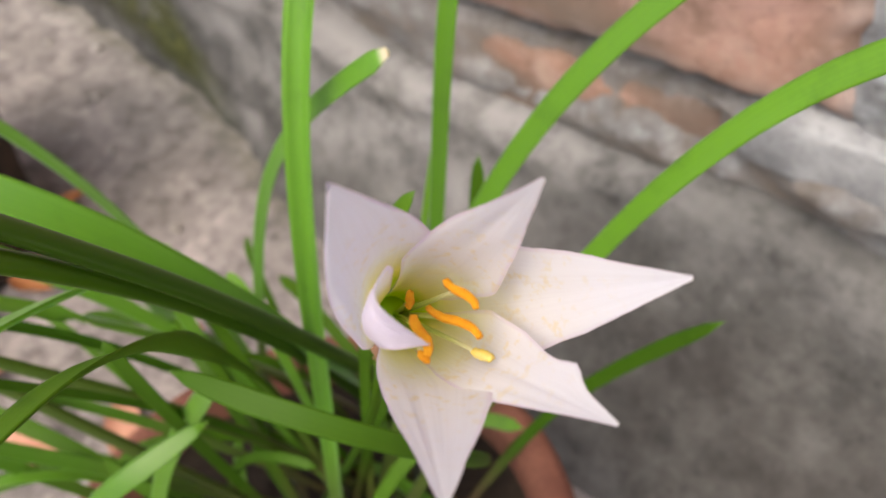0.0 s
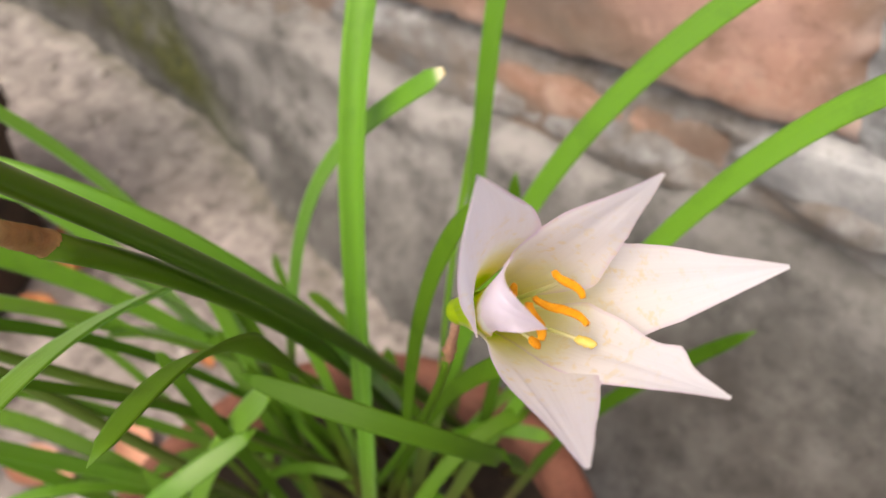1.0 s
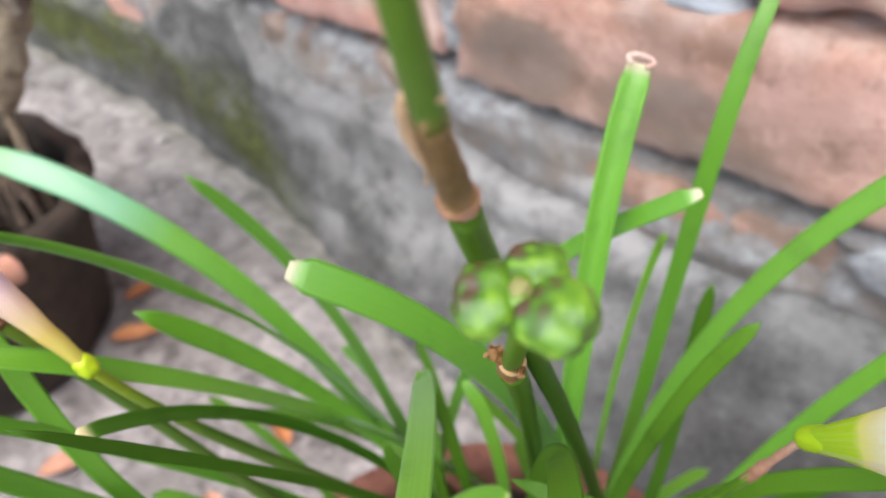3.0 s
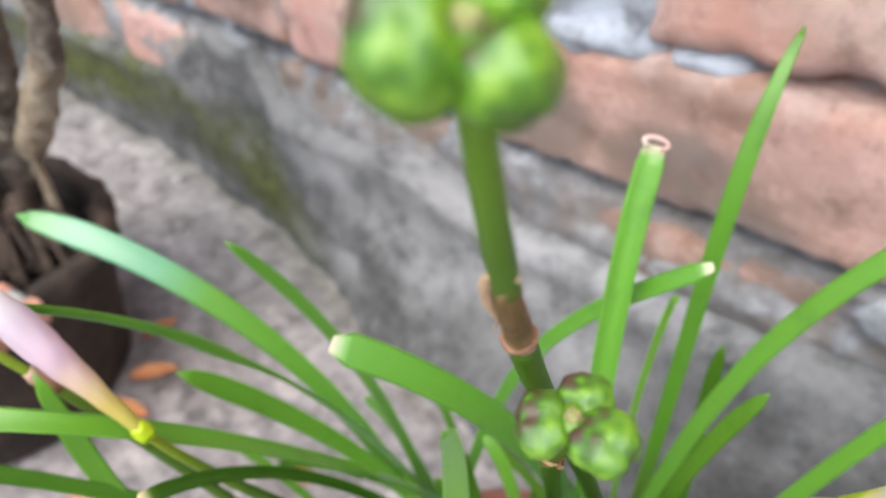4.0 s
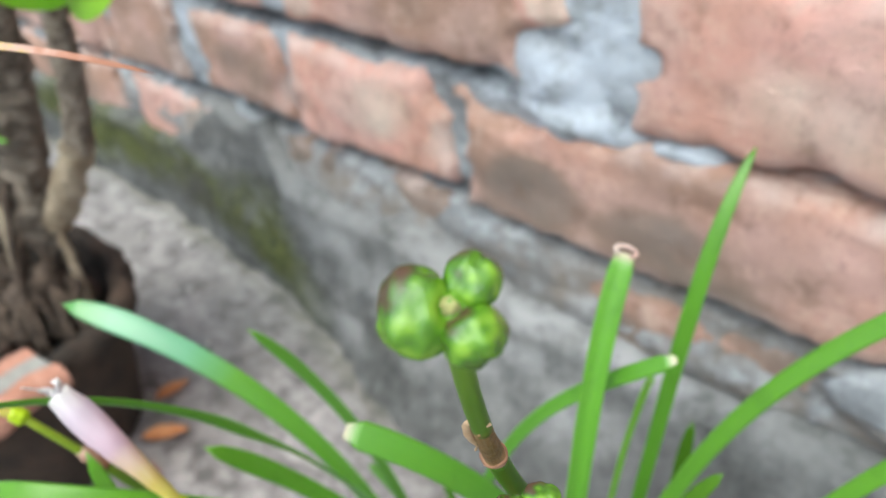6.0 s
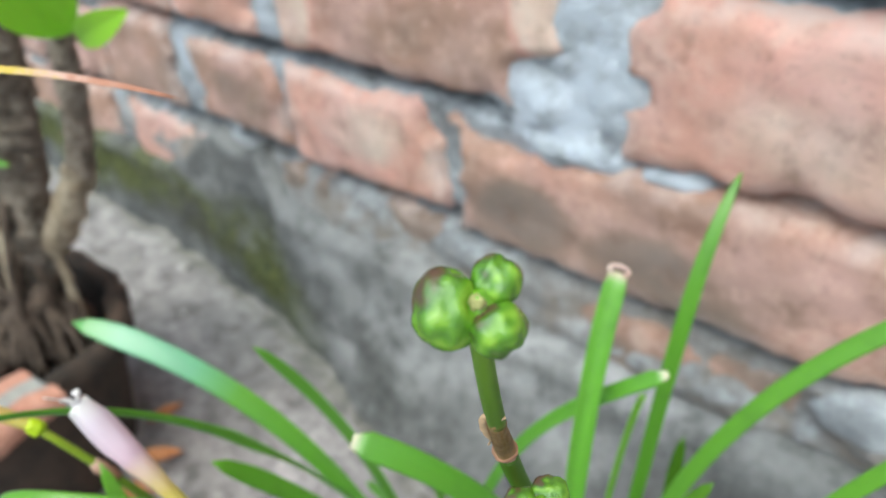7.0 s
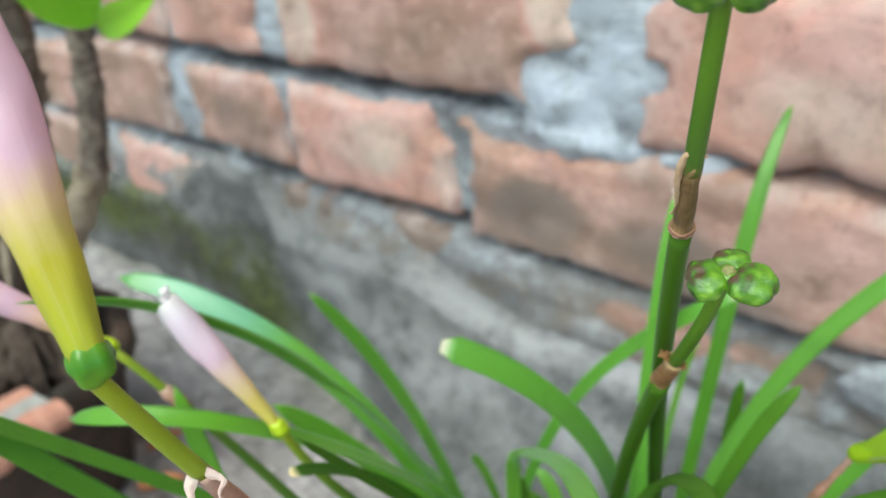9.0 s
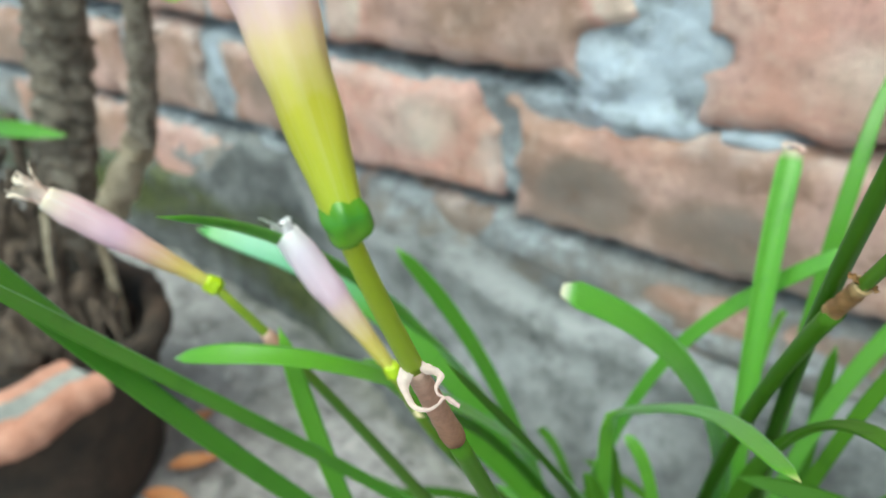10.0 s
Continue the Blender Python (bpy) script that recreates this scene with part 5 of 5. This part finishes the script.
K3 = ((0.088, -0.279, 0.281), (0.109, -0.251, 0.224), (0.132, -0.235, 0.160), (0.162, -0.209, 0.100))
tube("sheath", curve_points(K3, 10, 0.085, 0.125), lambda s: 0.0014 + 0.0004 * math.sin(s * 3.1), SHEATH_PINK, lily, "pinkish papery node on a flower stalk", 14, 0.3, 8.0)

# ---- the open flower ----
FB = Vector((0.230, -0.2025, 0.2615))
FA = Vector((0.0345, -0.0065, 0.031)).normalized()
FS = (FB, (0.2110, -0.1962, 0.2070), (0.180, -0.197, 0.155), (0.153, -0.205, 0.101))
tube("scape", curve_points(FS, 36, 0.11), lambda s: 0.00085 + 0.0006 * s, SCAPE, lily)
tube("sheath", curve_points(FS, 26, 0.0, 0.13), lambda s: 0.00062 + 0.00025 * s + 0.00028 * math.exp(-((s - 0.72) / 0.16) ** 2), SHEATH_PINK, lily, "pinkish papery knobbly flower stalk", 14, 0.45, 2.0)
flower = tube("flower", [FB + FA * (0.0100 * i / 17 - 0.0012) for i in range(18)], lambda s: 0.0006 + 0.00115 * min(1.0, s * 6) ** 0.5 + 0.0009 * s, TUBE, lily, "open white six-petalled flower with orange anthers", 24)


def petal(tip, width, roll=0.0, cup=0.25, wave=0.0, seed=0.0, fat=0.56, via=None, inner=0.0, tooth=0.0, lobe=0.0, opens=0.42, skew=0.0):
    """A petal that wraps round the throat at its foot and opens out flat to a point."""
    tip = Vector(tip)
    out = tip - FB
    out = (out - FA * out.dot(FA)).normalized()
    c = [FB + FA * 0.0005 + out * 0.0017, FB + FA * 0.0175 + out * 0.0030, FB.lerp(tip, 0.74) + FA * 0.0020 - out * 0.0004, tip]
    if via:
        c[2] = Vector(via)
    n, m = 44, 21
    verts, al, ac, back_al = [], [], [], []
    pts = [bez(c, i / (n - 1)) for i in range(n)]
    tan = tangents(pts)
    for i, p in enumerate(pts):
        s = i / (n - 1)
        rad = max(0.0014, (p - FB - FA * (p - FB).dot(FA)).length - inner)
        nor = FA * 0.6 - out * 1.0
        nor = (nor - tan[i] * nor.dot(tan[i])).normalized()
        nor = Matrix.Rotation(radians(roll * s), 3, tan[i]) @ nor
        side = tan[i].cross(nor)
        rise = max(0.0, min(1.0, s / fat)) ** 1.1
        fall = max(0.0, 1 - max(0.0, (s - fat) / (1 - fat)) ** 1.05) ** 1.12
        w = width / 2 * rise * (0.03 + 0.97 * fall)
        w = max(w, rad * (0.85 if s < 0.22 else 0.62)) if s < 0.4 else w
        w = min(w, rad * (0.85 + 0.5 * max(0.0, s - 0.3)))
        flat = max(0.0, min(1.0, (s - opens) / 0.33))
        flat = flat * flat * (3 - 2 * flat)
        turn = w / rad * (1 - flat) + 0.9 * cup * flat
        for j in range(m):
            u = j / (m - 1) * 2 - 1
            ww = w * (1 + 0.07 * noise.noise(Vector((s * 9, seed, math.copysign(1.0, u)))) + 0.03 * noise.noise(Vector((s * 31, seed, math.copysign(3.0, u)))))
            if u < 0.0:
                ww *= 1 + lobe * math.exp(-((s - 0.44) / 0.20) ** 2)
            ww *= 1 + skew * (1 if u > 0 else -1)
            if wave > 0.3:
                ww *= 1 + 0.45 * noise.noise(Vector((s * 13, 2.0 * math.copysign(1.0, u), seed)))
            if tooth and u < 0.0:
                ww *= 1 + tooth * math.exp(-((s - 0.80) / 0.045) ** 2)
            a = max(0.02, turn) * u
            lift = ww / max(0.02, turn) * (1 - math.cos(a))
            lift -= 0.07 * w * math.exp(-(u / 0.10) ** 2) * flat
            lift += wave * w * flat * math.sin(s * 9 + u * 2.4 + seed) * u * u
            lift += 0.018 * w * flat * math.sin(u * 15 + seed) * (0.5 + noise.noise(Vector((s * 4, u, seed))))
            lift += 0.07 * w * flat * noise.noise(Vector((s * 6, u * 2.2, seed * 3)))
            verts.append(p + nor * (inner + lift) + side * (ww / max(0.02, turn) * math.sin(a)))
            al.append(min(s, 0.9))
            back_al.append(s if s < 0.2 else min(1.0, 0.2 + (s - 0.2) * 2.7))
            ac.append(u * 0.5 + 0.5)
    base = len(verts)
    for k in range(base):
        verts.append(verts[k] - FA * 0.00012 + out * 0.00012)
    faces = grid_faces(n, m)
    faces += [tuple(q + base for q in fc[::-1]) for fc in faces]
    return part("petal", mesh("petal", verts, faces, PETAL, True, along=al + back_al, across=ac * 2), flower)


petal((0.2603, -0.1990, 0.2996), 0.0126, -14, 0.28, 0.12, 1.0, 0.50, None, 0.0005)
petal((0.2715, -0.1930, 0.2870), 0.0152, 0, 0.25, 0.06, 2.0, 0.46)
petal((0.2735, -0.2080, 0.2830), 0.0125, 0, 0.25, 0.10, 3.0, 0.42, None, 0.0005, 0.6)
petal((0.2680, -0.2240, 0.2880), 0.0158, 34, 0.30, 0.10, 4.0, 0.44, None, 0.0, 0.0, 0.0, 0.42, -0.38)


def curled_petal(mid, left, right, seed, frill):
    """A petal with unlike margins: a midrib line and a line for each edge."""
    n, m = 48, 23
    verts, al, back_al, ac = [], [], [], []
    for i in range(n):
        s = i / (n - 1)
        a, b, c = spline(left, s), spline(mid, s), spline(right, s)
        for j in range(m):
            u = j / (m - 1) * 2 - 1
            p = a * (u * (u - 1) / 2) + b * (1 - u * u) + c * (u * (u + 1) / 2)
            w = (c - a).length
            p += FA * (w * frill * u * u * noise.noise(Vector((s * 5 + seed, u * 2, seed))))
            p += (c - a) * (0.10 * frill * abs(u) * noise.noise(Vector((s * 11, math.copysign(2.0, u), seed))))
            p += FA * (w * (0.018 + 0.10 * max(0.0, frill - 0.1)) * math.sin(u * 15 + seed) * (0.5 + noise.noise(Vector((s * 4, u, seed)))))
            verts.append(p)
            al.append(min(s * 1.1, 0.9))
            back_al.append(s if s < 0.2 else min(1.0, 0.2 + (s - 0.2) * 2.7))
            ac.append(u * 0.5 + 0.5)
    base = len(verts)
    for i in range(n):
        for j in range(m):
            du = verts[i * m + min(j + 1, m - 1)] - verts[i * m + max(j - 1, 0)]
            dv = verts[min(i + 1, n - 1) * m + j] - verts[max(i - 1, 0) * m + j]
            verts.append(verts[i * m + j] + dv.cross(du).normalized() * 0.00014)
    faces = grid_faces(n, m)
    faces += [tuple(q + base for q in fc[::-1]) for fc in faces]
    return part("petal", mesh("petal", verts, faces, PETAL, True, along=al + back_al, across=ac * 2), flower)


FOOT = FB + FA * 0.002
curled_petal((FOOT + Vector((-0.0012, -0.0006, 0.0010)), (0.2378, -0.2060, 0.2755), (0.2444, -0.2092, 0.2874), (0.2478, -0.2114, 0.2975), (0.2499, -0.2133, 0.3052)),
             (FOOT + Vector((0.0, -0.0014, -0.0010)), (0.2405, -0.2094, 0.2718), (0.2470, -0.2146, 0.2812), (0.2472, -0.2160, 0.2910), (0.2499, -0.2133, 0.3052)),
             (FOOT + Vector((0.0002, 0.0010, 0.0016)), (0.2400, -0.2022, 0.2765), (0.2470, -0.2030, 0.2870), (0.2499, -0.2060, 0.2945), (0.2499, -0.2133, 0.3052)), 1.0, 0.10)
curled_petal((FOOT + Vector((-0.0002, -0.0010, 0.0)), (0.2405, -0.2085, 0.2745), (0.2460, -0.2125, 0.2835), (0.2503, -0.2150, 0.2893), (0.2530, -0.2148, 0.2890), (0.2548, -0.2120, 0.2852)),
             (FOOT + Vector((0.0004, -0.0010, -0.0006)), (0.2425, -0.2095, 0.2725), (0.2470, -0.2125, 0.2795), (0.2500, -0.2143, 0.2842), (0.2530, -0.2152, 0.2868), (0.2548, -0.2120, 0.2852)),
             (FOOT + Vector((-0.0008, -0.0004, 0.0006)), (0.2405, -0.2062, 0.2765), (0.2470, -0.2085, 0.2868), (0.2506, -0.2111, 0.2928), (0.2527, -0.2144, 0.2924), (0.2548, -0.2120, 0.2852)), 4.0, 0.24)


def stamen(heel, toe, mat=ANTHER, r=0.00046, sway=0.0006):
    """A thin filament with a curved anther lying across its end."""
    a, b = Vector(heel), Vector(toe)
    root = FB + FA * 0.010
    mid = a.lerp(b, 0.4)
    fil = tube("stamen", curve_points((root, root.lerp(mid, 0.4) + FA * 0.001, root.lerp(mid, 0.75) + FA * 0.0008, mid), 14), lambda s: 0.00034 - 0.0001 * s, FILAMENT, flower, "pale green filament", 8)
    bend = (b - a).cross(FA).normalized() * sway
    tube("anther", curve_points((a, a.lerp(b, 0.33) + bend * 1.6, a.lerp(b, 0.70) - bend * 1.4, b + bend), 20), lambda s: r * (0.62 + 0.5 * math.sin(math.pi * (0.1 + 0.8 * s))), mat, fil, "orange curved anther", 10, 0.22, heel[0] * 999)


stamen((0.2456, -0.2060, 0.2806), (0.2455, -0.2068, 0.2786), sway=0.0003)
stamen((0.2507, -0.2050, 0.2851), (0.2545, -0.2045, 0.2831))
stamen((0.2492, -0.2070, 0.2815), (0.2560, -0.2061, 0.2814), sway=0.0007)
stamen((0.2514, -0.2104, 0.2856), (0.2538, -0.2113, 0.2822), r=0.00054)
stamen((0.2518, -0.2112, 0.2806), (0.2530, -0.2116, 0.2802), sway=0.0002)
stamen((0.2545, -0.2068, 0.2778), (0.2566, -0.2062, 0.2772), POLLEN, 0.00055, 0.0002)
